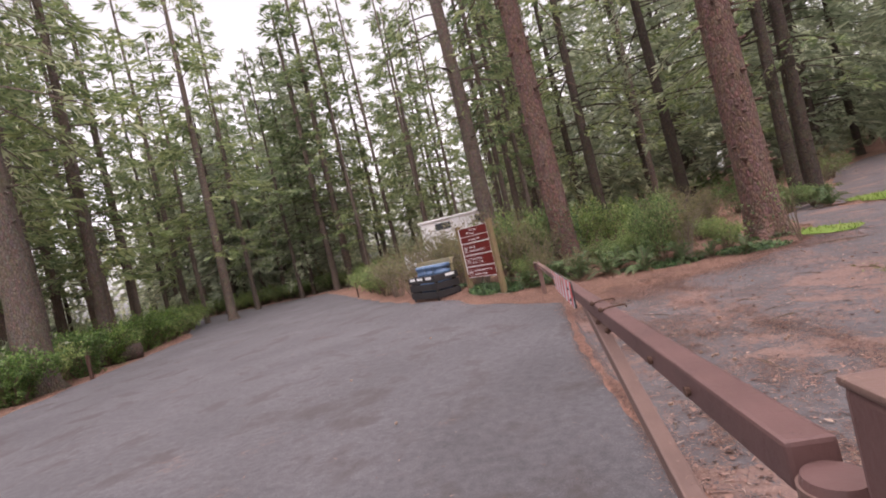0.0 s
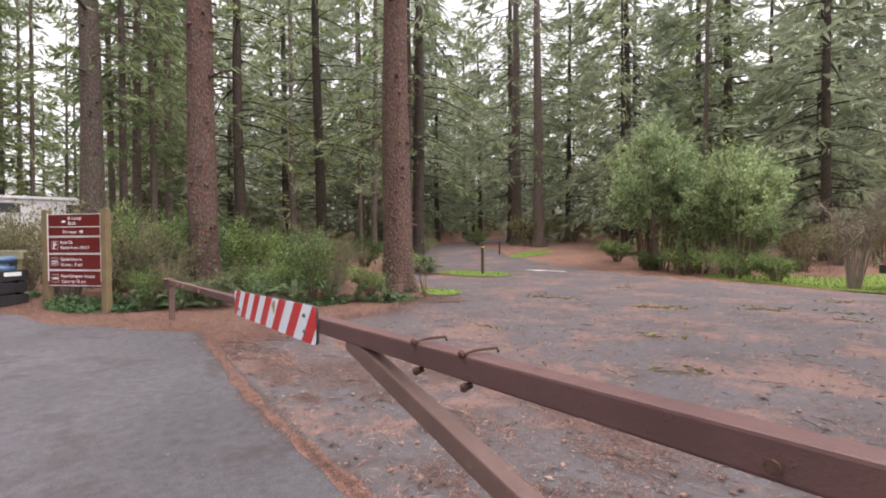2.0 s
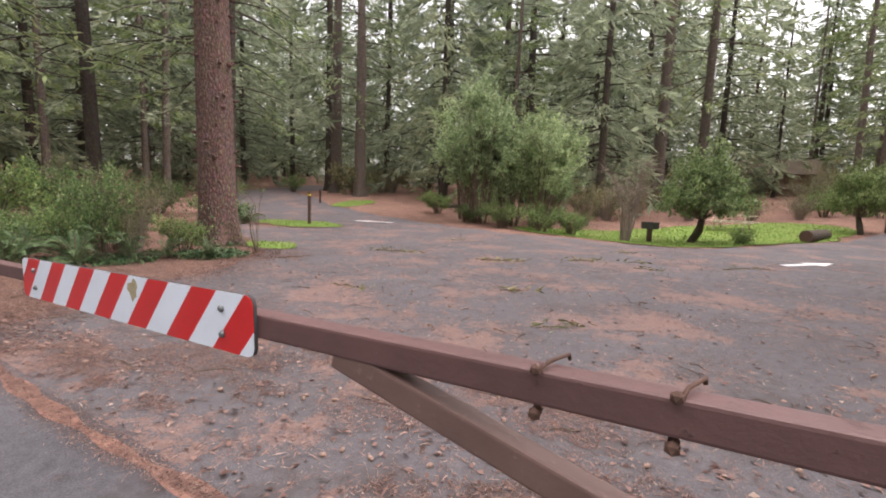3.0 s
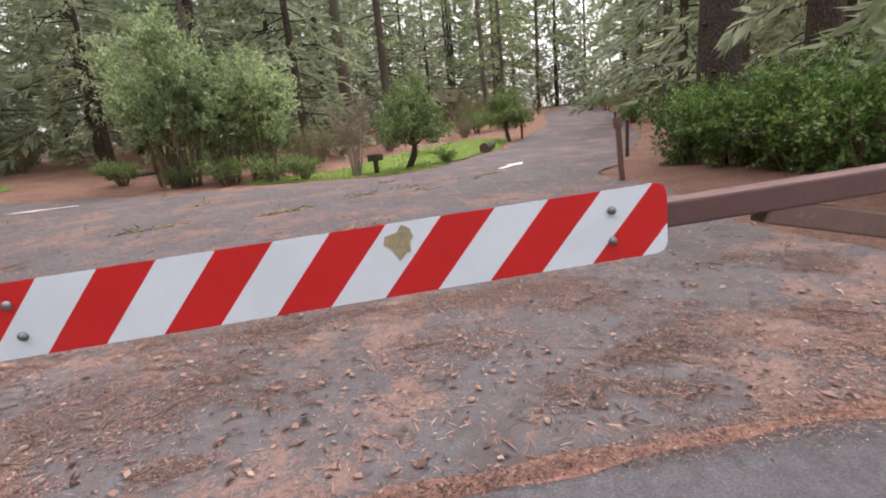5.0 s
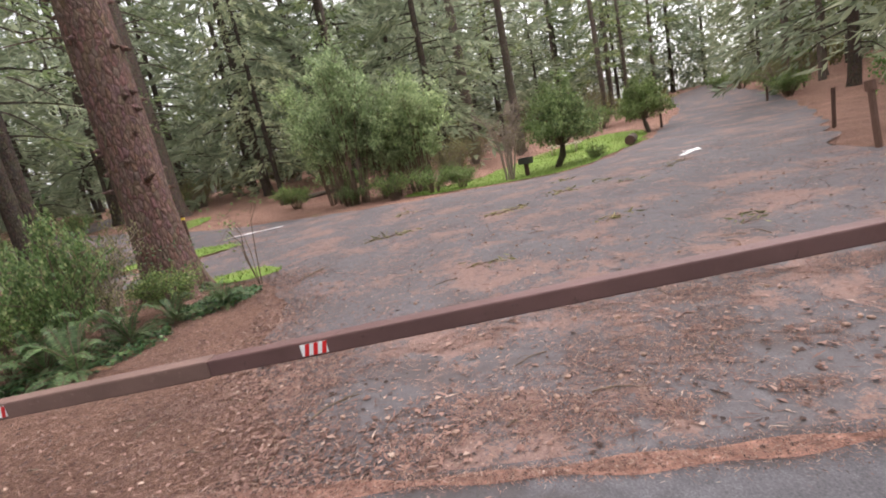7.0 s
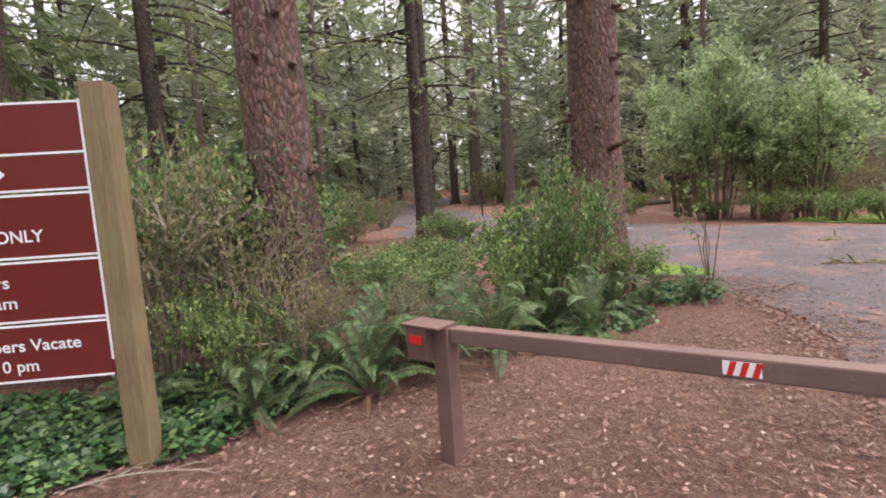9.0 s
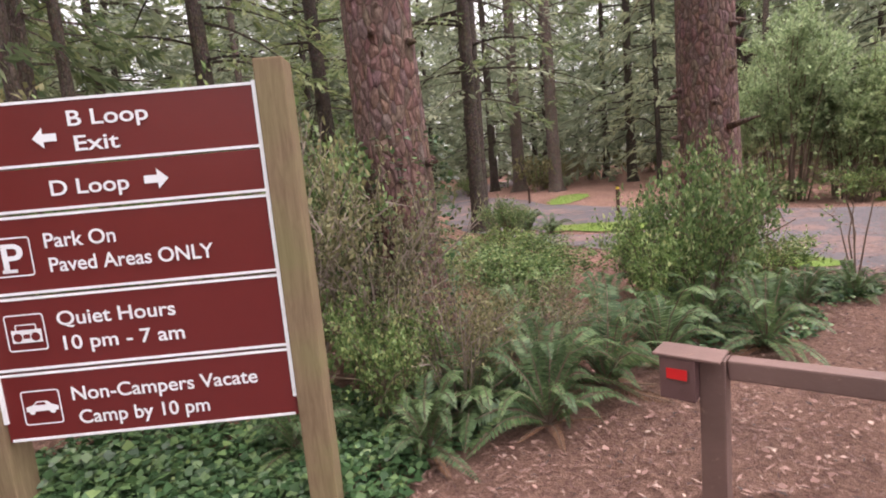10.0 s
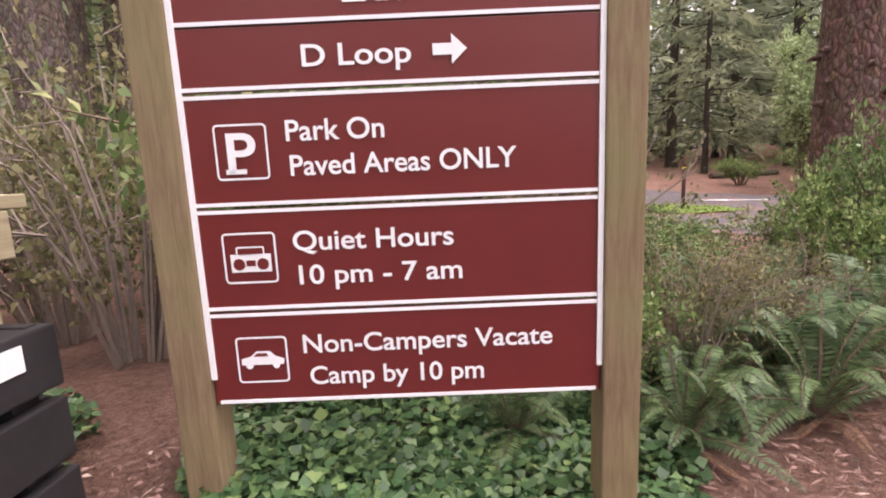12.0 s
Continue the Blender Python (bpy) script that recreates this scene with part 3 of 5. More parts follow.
def latch_post():
    z = beam_z(3.3)
    post = thing("gate_post", pose(0.045, 3.31, 0), "brown steel latch post with boxed receiver and red reflector", "gate post")
    part("shaft", one_box((0.09, 0.09, z + 0.16), pose(0, 0, (z + 0.04) / 2 - 0.06), 0.006), GATE_PAINT_FADED, post)
    part("top_plate", one_box((0.15, 0.24, 0.012), pose(-0.03, 0.08, z + 0.05), 0.004), GATE_PAINT_FADED, post)
    part("receiver", one_box((0.13, 0.13, 0.17), pose(-0.035, 0.11, z - 0.041), 0.005), GATE_PAINT, post)
    part("reflector", one_box((0.003, 0.075, 0.042), pose(-0.103, 0.11, z - 0.02)), RED_SHEET, post, "red reflective sticker")


barrier_gate()
hinge_post()
latch_post()


# ---- information sign ----
SIGN_R, SIGN_L = Vector((-0.974, 4.666, 0.015)), Vector((-1.818, 5.546, 0.015))
SIGN_W = (SIGN_R - SIGN_L).length
SIGN_TURN = math.degrees(math.atan2((SIGN_R - SIGN_L).y, (SIGN_R - SIGN_L).x))


def letters(text, x, z, width, cap, parent):
    """White words, letter by letter: left end, middle height, width and capital height in metres."""
    cu = bpy.data.curves.new("letters", "FONT")
    cu.body = text
    cu.size = 1.0
    cu.offset = 0.014
    tmp = bpy.data.objects.new("letters", cu)
    scene.collection.objects.link(tmp)
    me = bpy.data.meshes.new_from_object(tmp.evaluated_get(bpy.context.evaluated_depsgraph_get()))
    bpy.data.objects.remove(tmp)
    bpy.data.curves.remove(cu)
    co = np.empty(len(me.vertices) * 3)
    me.vertices.foreach_get("co", co)
    co = co.reshape(-1, 3)
    lo, hi = co[:, 0].min(), co[:, 0].max()
    s = cap / 0.73
    res = np.stack([x + (co[:, 0] - lo) / (hi - lo) * width, np.full(len(co), -0.0035), z + (co[:, 1] - 0.365) * s], 1)
    # pieces that overlap in x belong to one letter
    faces = [list(p.vertices) for p in me.polygons]
    bpy.data.meshes.remove(me)
    spans = sorted((min(res[i, 0] for i in f), max(res[i, 0] for i in f), k) for k, f in enumerate(faces))
    groups, end = [], -9.0
    for a, b, k in spans:
        if a > end + 1e-5:
            groups.append([])
        groups[-1].append(k)
        end = max(end, b)
    for grp in groups:
        ids = sorted({i for k in grp for i in faces[k]})
        where = {i: n for n, i in enumerate(ids)}
        gm = bpy.data.meshes.new("letter")
        gm.from_pydata([res[i].tolist() for i in ids], [], [[where[i] for i in faces[k]] for k in grp])
        gm.materials.append(SIGN_WHITE)
        new("letter", gm).parent = parent


def ring_frame(x0, x1, z0, z1, w, r):
    """A thin rounded square outline as one flat mesh."""
    bm = bmesh.new()

    def loop(g):
        pts = []
        for cx, cz, a0 in ((x1 - r, z1 - r, 0), (x0 + r, z1 - r, 90), (x0 + r, z0 + r, 180), (x1 - r, z0 + r, 270)):
            for k in range(5):
                a = radians(a0 + 22.5 * k)
                pts.append(bm.verts.new((cx + (r - g) * math.cos(a), -0.0035, cz + (r - g) * math.sin(a))))
        return pts

    o, i = loop(0), loop(w)
    for k in range(len(o)):
        j = (k + 1) % len(o)
        bm.faces.new((o[k], o[j], i[j], i[k]))
    return bm


def flat(outline, y=-0.0035):
    bm = bmesh.new()
    bm.faces.new([bm.verts.new((x, y, z)) for x, z in outline])
    return bm


def arrow_shape(x, z, s, way):
    pts = [(0, 0), (0.45, 0.42), (0.45, 0.16), (1.0, 0.16), (1.0, -0.16), (0.45, -0.16), (0.45, -0.42)]
    return [(x + s * (u if way < 0 else 1 - u), z + s * v) for u, v in (pts if way < 0 else pts)]


def info_sign():
    base = Matrix.Translation(SIGN_L) @ Matrix.Rotation(radians(SIGN_TURN), 4, "Z")
    sign = thing("information_sign", base, "maroon campground sign with five white-lettered panels on wooden posts", "sign")
    g0, g1 = land1(SIGN_L.x, SIGN_L.y), land1(SIGN_R.x, SIGN_R.y)
    for x, g, top in ((-0.062, g0, 2.03), (SIGN_W + 0.062, g1, 2.03)):
        bm = one_box((0.118, 0.125, top - g + 0.3), pose(x, 0.045, (top + g - 0.3) / 2), 0.008)
        part("post", bm, POST_WOOD, sign, "weathered greenish-brown square timber post")
    for x in (0.006, SIGN_W - 0.006):
        part("edge_strip", one_box((0.016, 0.008, 1.30), pose(x, -0.002, 1.30)), SIGN_WHITE, sign)
    rows = [(0.565, 0.862), (0.870, 1.180), (1.188, 1.508), (1.516, 1.688), (1.692, 1.947)]
    made = []
    for k, (z0, z1) in enumerate(rows):
        p = part("panel", one_box((SIGN_W - 0.004, 0.02, z1 - z0), pose(SIGN_W / 2, 0.012, (z0 + z1) / 2), 0.003), SIGN_BROWN, sign, "maroon painted sign panel")
        for z in (z0 + 0.007, z1 - 0.007):
            if (k, z < (z0 + z1) / 2) in ((3, False), (0, False)) and k == 3:
                continue
            part("white_border", one_box((SIGN_W - 0.03, 0.003, 0.011), pose(SIGN_W / 2, 0.0005, z)), SIGN_WHITE, p)
        made.append(p)
    p5, p4, p3, p2, p1 = made
    c = 0.061
    letters("B Loop", 0.477, 1.692 + 0.255 * 0.69, 0.313, c, p1)
    letters("Exit", 0.49, 1.692 + 0.255 * 0.31, 0.174, c, p1)
    part("arrow", flat(arrow_shape(0.33, 1.692 + 0.255 * 0.42, 0.095, -1)), SIGN_WHITE, p1)
    letters("D Loop", 0.364, 1.516 + 0.172 * 0.52, 0.309, c, p2)
    part("arrow", flat(arrow_shape(0.734, 1.516 + 0.172 * 0.52, 0.097, 1)), SIGN_WHITE, p2)
    letters("Park On", 0.30, 1.188 + 0.32 * 0.67, 0.285, c, p3)
    letters("Paved Areas ONLY", 0.305, 1.188 + 0.32 * 0.36, 0.66, c, p3)
    letters("Quiet Hours", 0.292, 0.87 + 0.31 * 0.68, 0.481, c, p4)
    letters("10 pm - 7 am", 0.302, 0.87 + 0.31 * 0.345, 0.494, c, p4)
    letters("Non-Campers Vacate", 0.294, 0.565 + 0.297 * 0.65, 0.773, c, p5)
    letters("Camp by 10 pm", 0.308, 0.565 + 0.297 * 0.30, 0.544, c, p5)
    for p, x0, x1, z0, z1 in ((p3, 0.09, 0.245, 1.265, 1.425), (p4, 0.079, 0.24, 0.955, 1.11), (p5, 0.084, 0.244, 0.635, 0.785)):
        part("pictogram_frame", ring_frame(x0, x1, z0, z1, 0.006, 0.014), SIGN_WHITE, p)
    letters("P", 0.125, 1.345, 0.085, 0.12, p3)
    bm = flat([(0.117, 1.282), (0.178, 1.282), (0.178, 1.296), (0.117, 1.296)])
    part("serif", bm, SIGN_WHITE, p3)
    # portable radio
    radio = part("radio_pictogram", flat([(0.10, 0.99), (0.222, 0.99), (0.222, 1.045), (0.10, 1.045)]), SIGN_WHITE, p4)
    part("radio_handle", ring_frame(0.118, 0.204, 1.04, 1.068, 0.005, 0.006), SIGN_WHITE, radio)
    for x in (0.125, 0.197):
        bm = bmesh.new()
        bmesh.ops.create_circle(bm, cap_ends=True, segments=16, radius=0.018, matrix=Matrix.Translation((x, -0.005, 1.014)) @ Matrix.Rotation(math.pi / 2, 4, "X"))
        part("speaker_spot", bm, SIGN_BROWN, radio)
    part("tape_slot", flat([(0.147, 1.008), (0.175, 1.008), (0.175, 1.026), (0.147, 1.026)], -0.005), SIGN_BROWN, radio)
    # saloon car
    car = part("car_pictogram", flat([(0.098, 0.694), (0.23, 0.694), (0.232, 0.712), (0.205, 0.722), (0.188, 0.738), (0.146, 0.738), (0.128, 0.722), (0.098, 0.714)]), SIGN_WHITE, p5)
    for x in (0.122, 0.206):
        bm = bmesh.new()
        bmesh.ops.create_circle(bm, cap_ends=True, segments=14, radius=0.012, matrix=Matrix.Translation((x, -0.0045, 0.693)) @ Matrix.Rotation(math.pi / 2, 4, "X"))
        part("wheel_spot", bm, SIGN_WHITE, car)
    part("window_spot", flat([(0.136, 0.721), (0.183, 0.721), (0.178, 0.732), (0.148, 0.732)], -0.0045), SIGN_BROWN, car)


info_sign()


# ---- recycling enclosure beside the sign ----
def recycling_crate():
    corner, side = Vector((-2.16, 5.84)), Vector((-0.75, -0.66)).normalized()
    turn = math.degrees(math.atan2(-side.y, -side.x))
    w, d = 0.80, 1.5
    centre = corner + side * (w / 2) + Vector((side.y, -side.x)) * (d / 2)
    g = 0.14
    m = pose(centre.x, centre.y, g, 0, 0, turn)
    crate = thing("recycling_crate", m, "black slatted plastic-lumber crate holding blue recycling drums", "bin crate")
    # x across the short side, y along the long side
    for z in (0.19, 0.42, 0.65):
        for x, y, sx, sy in ((0, -d / 2, w, 0.045), (0, d / 2, w, 0.045), (-w / 2 + 0.02, 0, 0.045, d - 0.06), (w / 2 - 0.02, 0, 0.045, d - 0.06)):
            part("slat", one_box((sx, sy, 0.19), pose(x, y, z), 0.008), BLACK_LUMBER, crate)
    for x in (-w / 2 + 0.085, w / 2 - 0.085):
        for y in (-d / 2 + 0.068, d / 2 - 0.068):
            part("corner_post", one_box((0.085, 0.085, 0.74), pose(x, y, 0.37), 0.006), BLACK_LUMBER, crate)
    for x in (-w / 2 + 0.1, w / 2 - 0.1):
        part("skid", one_box((0.09, d, 0.09), pose(x, 0, 0.045), 0.005), BROWN_POST, crate, "brown wooden skid")
    part("floor_board", one_box((w - 0.1, d - 0.1, 0.02), pose(0, 0, 0.1)), BLACK_LUMBER, crate)
    part("label_plate", one_box((0.3, 0.004, 0.075), pose(0.13, -d / 2 - 0.026, 0.68)), SIGN_WHITE, crate, "white blank label strip")
    for y in (-0.45, 0.05, 0.5):
        part("label_plate", one_box((0.004, 0.32, 0.075), pose(-w / 2 - 0.006, y, 0.68)), SIGN_WHITE, crate, "white blank label strip")
    for y in (-0.46, 0.02, 0.48):
        drum = thing("recycling_drum", m @ pose(0.09, y, 0.112), "blue plastic recycling drum with ribbed body", "bin", "drums in the crate")
        bm = bmesh.new()
        prof = [(0.20, 0.0), (0.225, 0.02), (0.235, 0.3), (0.245, 0.31), (0.245, 0.33), (0.238, 0.34), (0.25, 0.62), (0.265, 0.63), (0.265, 0.70), (0.25, 0.71), (0.255, 0.80), (0.285, 0.81), (0.285, 0.86), (0.26, 0.90), (0.235, 0.905)]
        rings = [[bm.verts.new((r * math.cos(k * math.tau / 32), r * math.sin(k * math.tau / 32), z)) for k in range(32)] for r, z in prof]
        for a, b in zip(rings, rings[1:]):
            for k in range(32):
                bm.faces.new((a[k], a[(k + 1) % 32], b[(k + 1) % 32], b[k]))
        bm.faces.new(rings[0][::-1])
        bm.faces.new(rings[-1])
        part("body", bm, BLUE_PLASTIC, drum, smooth=True)
        for k in range(3):
            a = radians(-82 + k * 9)
            part("stencil_bar", one_box((0.004, 0.03, 0.06), Matrix.Rotation(a, 4, "Z") @ Matrix.Translation((0.257, 0, 0.755))), BLACK_LUMBER, drum)
    # timber rail standing behind the crate
    rail = thing("timber_rail", m @ pose(w / 2 - 0.02, 0.24, -0.05), "pale weathered timber rail on square posts behind the crate", "rail")
    for y in (-0.78, 0.72):
        part("post", one_box((0.09, 0.09, 1.16), pose(0, y, 0.55), 0.005), RAIL_WOOD, rail)
    part("crossbar", one_box((0.045, 2.0, 0.13), pose(-0.07, 0, 1.07), 0.005), RAIL_WOOD, rail)
    part("cap_board", one_box((0.15, 1.98, 0.04), pose(-0.03, 0.02, 1.158), 0.005), RAIL_WOOD, rail)


recycling_crate()


# ---- plants ----
def limb_path(rng, start, az, length, rise, droop, n=6):
    """A bough that leaves the trunk and sags towards its tip."""
    d = np.array([math.cos(az), math.sin(az)])
    pts = []
    bend = rng.uniform(-0.25, 0.25)
    for i in range(n):
        u = i / (n - 1)
        a = np.array([d[0] - bend * u * d[1], d[1] + bend * u * d[0]])
        pts.append(np.array([start[0] + a[0] * length * u, start[1] + a[1] * length * u, start[2] + rise * length * u - droop * length * u * u]))
    return np.array(pts)


def on_path(pts, u):
    f = np.clip(u, 0, 0.9999) * (len(pts) - 1)
    i = f.astype(int)
    w = (f - i)[:, None]
    return pts[i] * (1 - w) + pts[i + 1] * w


def trunk_mesh(rng, height, dia, flare, lean, seg, knobs, rough=0.03, top=0.25):
    """A tapered, slightly uneven trunk with root flare and the stubs of lost branches."""
    bm = bmesh.new()
    hs = np.concatenate([[-0.25, 0, 0.12, 0.3, 0.55, 0.9, 1.4, 2.0], np.linspace(2.8, height, 14 if seg > 12 else 8)])
    ph = rng.uniform(0, 6.28, 4)
    rings = []
    for h in hs:
        u = max(h, 0) / height
        r = dia / 2 * (1 - (1 - top) * u) + dia * flare * math.exp(-max(h, 0) / 0.38)
        ring = []
        for k in range(seg):
            a = k * math.tau / seg
            root = 1 + (0.22 * math.sin(5 * a + ph[0]) + 0.12 * math.sin(3 * a + ph[1])) * math.exp(-max(h, 0) / 0.3)
            rr = r * root * (1 + rough * math.sin(4 * a + 2.2 * h + ph[2]) + rough * math.sin(7 * a - 3.1 * h + ph[3]))
            ring.append(bm.verts.new((lean[0] * h + 0.03 * math.sin(0.5 * h + ph[1]) + rr * math.cos(a), lean[1] * h + rr * math.sin(a), h)))
        rings.append(ring)
    for a, b in zip(rings, rings[1:]):
        for k in range(seg):
            bm.faces.new((a[k], a[(k + 1) % seg], b[(k + 1) % seg], b[k]))
    bm.faces.new(rings[-1])
    for _ in range(knobs):
        h = rng.uniform(1.5, min(height * 0.6, 12))
        a = rng.uniform(0, math.tau)
        r = dia / 2 * (1 - (1 - top) * h / height)
        c = Vector((lean[0] * h + math.cos(a) * r * 0.9, lean[1] * h + math.sin(a) * r * 0.9, h))
        ln = rng.uniform(0.04, 0.16) * (3.0 if rng.random() < 0.12 else 1)
        tip = c + Vector((math.cos(a), math.sin(a), rng.uniform(-0.3, 0.15))) * (ln + r * 0.1)
        tube(bm, [c, (c + tip) / 2, tip], [dia * 0.05 + 0.012, dia * 0.035 + 0.01, 0.009], 5)
    return bm


def conifer(name, seed, height, dia, first, reach, boughs, sprays, bark, needles, droop=0.35, rise=0.25, flare=0.18, lean=(0, 0), seg=10, knobs=20, spray_len=0.34, dead=10, label="", low=1.0):
    """A conifer: trunk, boughs and a crown of many hanging needle sprays."""
    rng = np.random.default_rng(seed)
    tree = thing(name, Matrix(), label, "tree")
    part("trunk", trunk_mesh(rng, height, dia, flare, lean, seg, knobs), bark, tree, smooth=True)
    bm = bmesh.new()
    base, ahead, side = [], [], []
    for i in range(boughs):
        u = (i + rng.uniform(0, 1)) / boughs
        h = first + (height - first) * u ** 0.92
        prof = (1 - u) ** 0.75 * (0.35 + 0.65 * min(1, u * 6 + low * 0.4)) + 0.06
        ln = reach * prof * rng.uniform(0.65, 1.15)
        az = rng.uniform(0, math.tau)
        st = (lean[0] * h, lean[1] * h, h)
        pts = limb_path(rng, st, az, ln, rise * rng.uniform(0.3, 1.4) * (0.4 + u), droop * rng.uniform(0.6, 1.3))
        r0 = 0.012 + 0.011 * ln
        tube(bm, [tuple(p) for p in pts[::(1 if seg > 12 else 2)]], np.linspace(r0, 0.006, len(pts[::(1 if seg > 12 else 2)])).tolist(), 3)
        k = max(6, int(sprays * (0.35 + 0.65 * ln / reach)))
        q = rng.uniform(0.18, 1.0, k) ** 0.8
        p = on_path(pts, q)
        out = np.array([math.cos(az), math.sin(az), 0])
        acr = np.array([-math.sin(az), math.cos(az), 0])
        sgn = rng.choice([-1, 1], k)[:, None]
        off = sgn * acr * (rng.uniform(0.0, 0.30, (k, 1)) * ln * (1.05 - q)[:, None])
        p = p + off + rng.normal(0, 0.05, (k, 3)) - np.array([0, 0, 1]) * rng.uniform(0, 0.22, (k, 1)) * (droop + 0.1) * 1.6
        dirs = unit(out * rng.uniform(0.3, 1.0, (k, 1)) + sgn * acr * rng.uniform(0.1, 0.9, (k, 1)) + np.array([0, 0, 1]) * rng.uniform(-0.9, 0.25, (k, 1)))
        L = spray_len * rng.uniform(0.6, 1.5, (k, 1))
        w = unit(np.cross(dirs, rng.normal(0, 1, (k, 3)))) * L * rng.uniform(0.07, 0.145, (k, 1))
        base.append(p)
        ahead.append(dirs * L)
        side.append(w)
    for _ in range(dead):
        h = rng.uniform(1.8, max(first, 3.0) + 1.5)
        az = rng.uniform(0, math.tau)
        pts = limb_path(rng, (lean[0] * h, lean[1] * h, h), az, rng.uniform(0.5, 1.9), rng.uniform(-0.1, 0.25), rng.uniform(0.1, 0.5), 5)
        tube(bm, [tuple(p) for p in pts[::2]], [0.02, 0.012, 0.005], 3)
    tagged(part("branchwork", bm, bark, tree), kind="stuff")
    me = leaves_mesh("crown", np.concatenate(base), np.concatenate(ahead), np.concatenate(side), needles)
    crown = new("crown", me)
    crown.parent = tree
    return tree


def shrub(name, seed, height, radius, stems, twigs, leaves, leaf, width, bark, green, label, bare=0.25, spread=0.75, lumps=0.35, stem_r=0.018, squat=1.0, category="shrub", hang=0.0, fine=True):
    """A bush: forking stems, twigs and single leaves, denser towards an uneven outline."""
    rng = np.random.default_rng(seed)
    bush = thing(name, Matrix(), label, category)
    bm = bmesh.new()
    base, ahead, side = [], [], []
    ph = rng.uniform(0, 6.28, 5)
    for s in range(stems):
        az = rng.uniform(0, math.tau)
        out = rng.uniform(0.15, 1.0) ** 0.7
        lump = 1 + lumps * (math.sin(3 * az + ph[0]) * 0.6 + math.sin(5 * az + ph[1]) * 0.4)
        top = np.array([math.cos(az) * radius * out * lump, math.sin(az) * radius * out * lump, height * rng.uniform(0.62, 1.0) * (1 - 0.35 * out ** 2 * squat) * (1 + 0.25 * lumps * math.sin(2 * az + ph[2]))])
        foot = np.array([math.cos(az), math.sin(az), 0]) * radius * 0.22 * out * spread
        us = np.linspace(0, 1, 5)
        pts = foot + np.stack([(top - foot)[0] * us ** 1.3, (top - foot)[1] * us ** 1.3, top[2] * np.sin(us * 1.75) / math.sin(1.6)], 1)
        pts += rng.normal(0, 0.035 * height, (5, 3)) * (us * (1 - us))[:, None] * 3
        tube(bm, [tuple(p) for p in pts[(0, 1, 2, 4), :]], [stem_r, stem_r * 0.75, stem_r * 0.5, stem_r * 0.25], 4 if stem_r > 0.025 else 3)
        for t in range(twigs):
            u = rng.uniform(bare, 1.0)
            p0 = on_path(pts, np.array([u]))[0]
            d = unit(rng.normal(0, 1, 3) + np.array([math.cos(az) * 0.5, math.sin(az) * 0.5, 0.45]))
            ln = rng.uniform(0.15, 0.42) * (0.5 + 0.35 * height)
            p1 = p0 + d * ln
            if p1[2] < 0.04:
                p1[2] = 0.04 + rng.uniform(0, 0.1)
            if t % 3 == 0 or not fine:
                tube(bm, [tuple(p0), tuple(p1)], [stem_r * 0.32, stem_r * 0.14], 3)
            if leaves:
                k = leaves
                q = rng.uniform(0.15, 1.05, (k, 1))
                b = p0 + (p1 - p0) * q + rng.normal(0, 0.025, (k, 3))
                dd = unit(d * 0.5 + rng.normal(0, 0.75, (k, 3)) + np.array([0, 0, 0.1 - hang]))
                L = leaf * rng.uniform(0.6, 1.35, (k, 1))
                base.append(b)
                ahead.append(dd * L)
                side.append(unit(np.cross(dd, rng.normal(0, 1, (k, 3)))) * L * width)
    tagged(part("branchwork", bm, bark, bush), kind="stuff")
    if leaves:
        base = np.concatenate(base)
        base[:, 2] = np.maximum(base[:, 2], 0.03)
        c = new("foliage", leaves_mesh("foliage", base, np.concatenate(ahead), np.concatenate(side), green))
        c.parent = bush
    return bush


def fern(name, seed, fronds, length, label, dead=9, up=1.15):
    """A sword fern: arching fronds, each with two rows of narrow leaflets."""
    rng = np.random.default_rng(seed)
    plant = thing(name, Matrix(), label, "fern")
    for i in range(fronds + dead):
        old = i >= fronds
        az = rng.uniform(0, math.tau)
        ln = length * rng.uniform(0.5, 1.15) * (0.55 if old else 1.0)
        lift = (rng.uniform(0.3, 1.25) * up if not old else rng.uniform(0.15, 0.5))
        out = np.array([math.cos(az), math.sin(az), 0])
        acr = np.array([-math.sin(az), math.cos(az), 0])
        us = np.linspace(0, 1, 9)
        pts = np.array([out * ln * (0.9 - 0.32 * lift) * u + np.array([0, 0, 1]) * ln * (lift * 1.15 * u - (0.35 + 0.55 * lift) * u * u + 0.04) for u in us])
        pts += acr * (rng.normal(0, 0.14) * ln * us * us)[:, None]
        acr = unit(acr + np.array([0, 0, rng.normal(0, 0.45)]))
        pts[:, 2] = np.maximum(pts[:, 2], 0.02)
        k = 40
        u = np.repeat(np.linspace(0.1, 0.98, k), 2)
        sg = np.tile([-1.0, 1.0], k)[:, None]
        p = on_path(pts, u)
        tip = on_path(pts, np.clip(u + 0.04, 0, 1)) - on_path(pts, np.clip(u - 0.04, 0, 1))
        tip = unit(tip)
        L = (0.088 * ln / 0.9) * (np.sin(np.pi * np.clip(u * 0.86 + 0.16, 0, 1)) ** 0.7)[:, None]
        d = unit(sg * acr + tip * 0.35 + np.array([0, 0, -0.18]) + rng.normal(0, 0.07, (2 * k, 3)))
        w = tip * 0.0085 * ln / 0.9
        me = leaves_mesh("frond", p, d * L, w, DEAD_FROND if old else LEAF_FERN)
        f = new("frond", me)
        f.parent = plant
        bm = tube(bmesh.new(), [tuple(q) for q in pts[::2]], [0.006, 0.005, 0.004, 0.003, 0.0015], 4)
        rib = part("rib", bm, TWIG, f)
    return plant


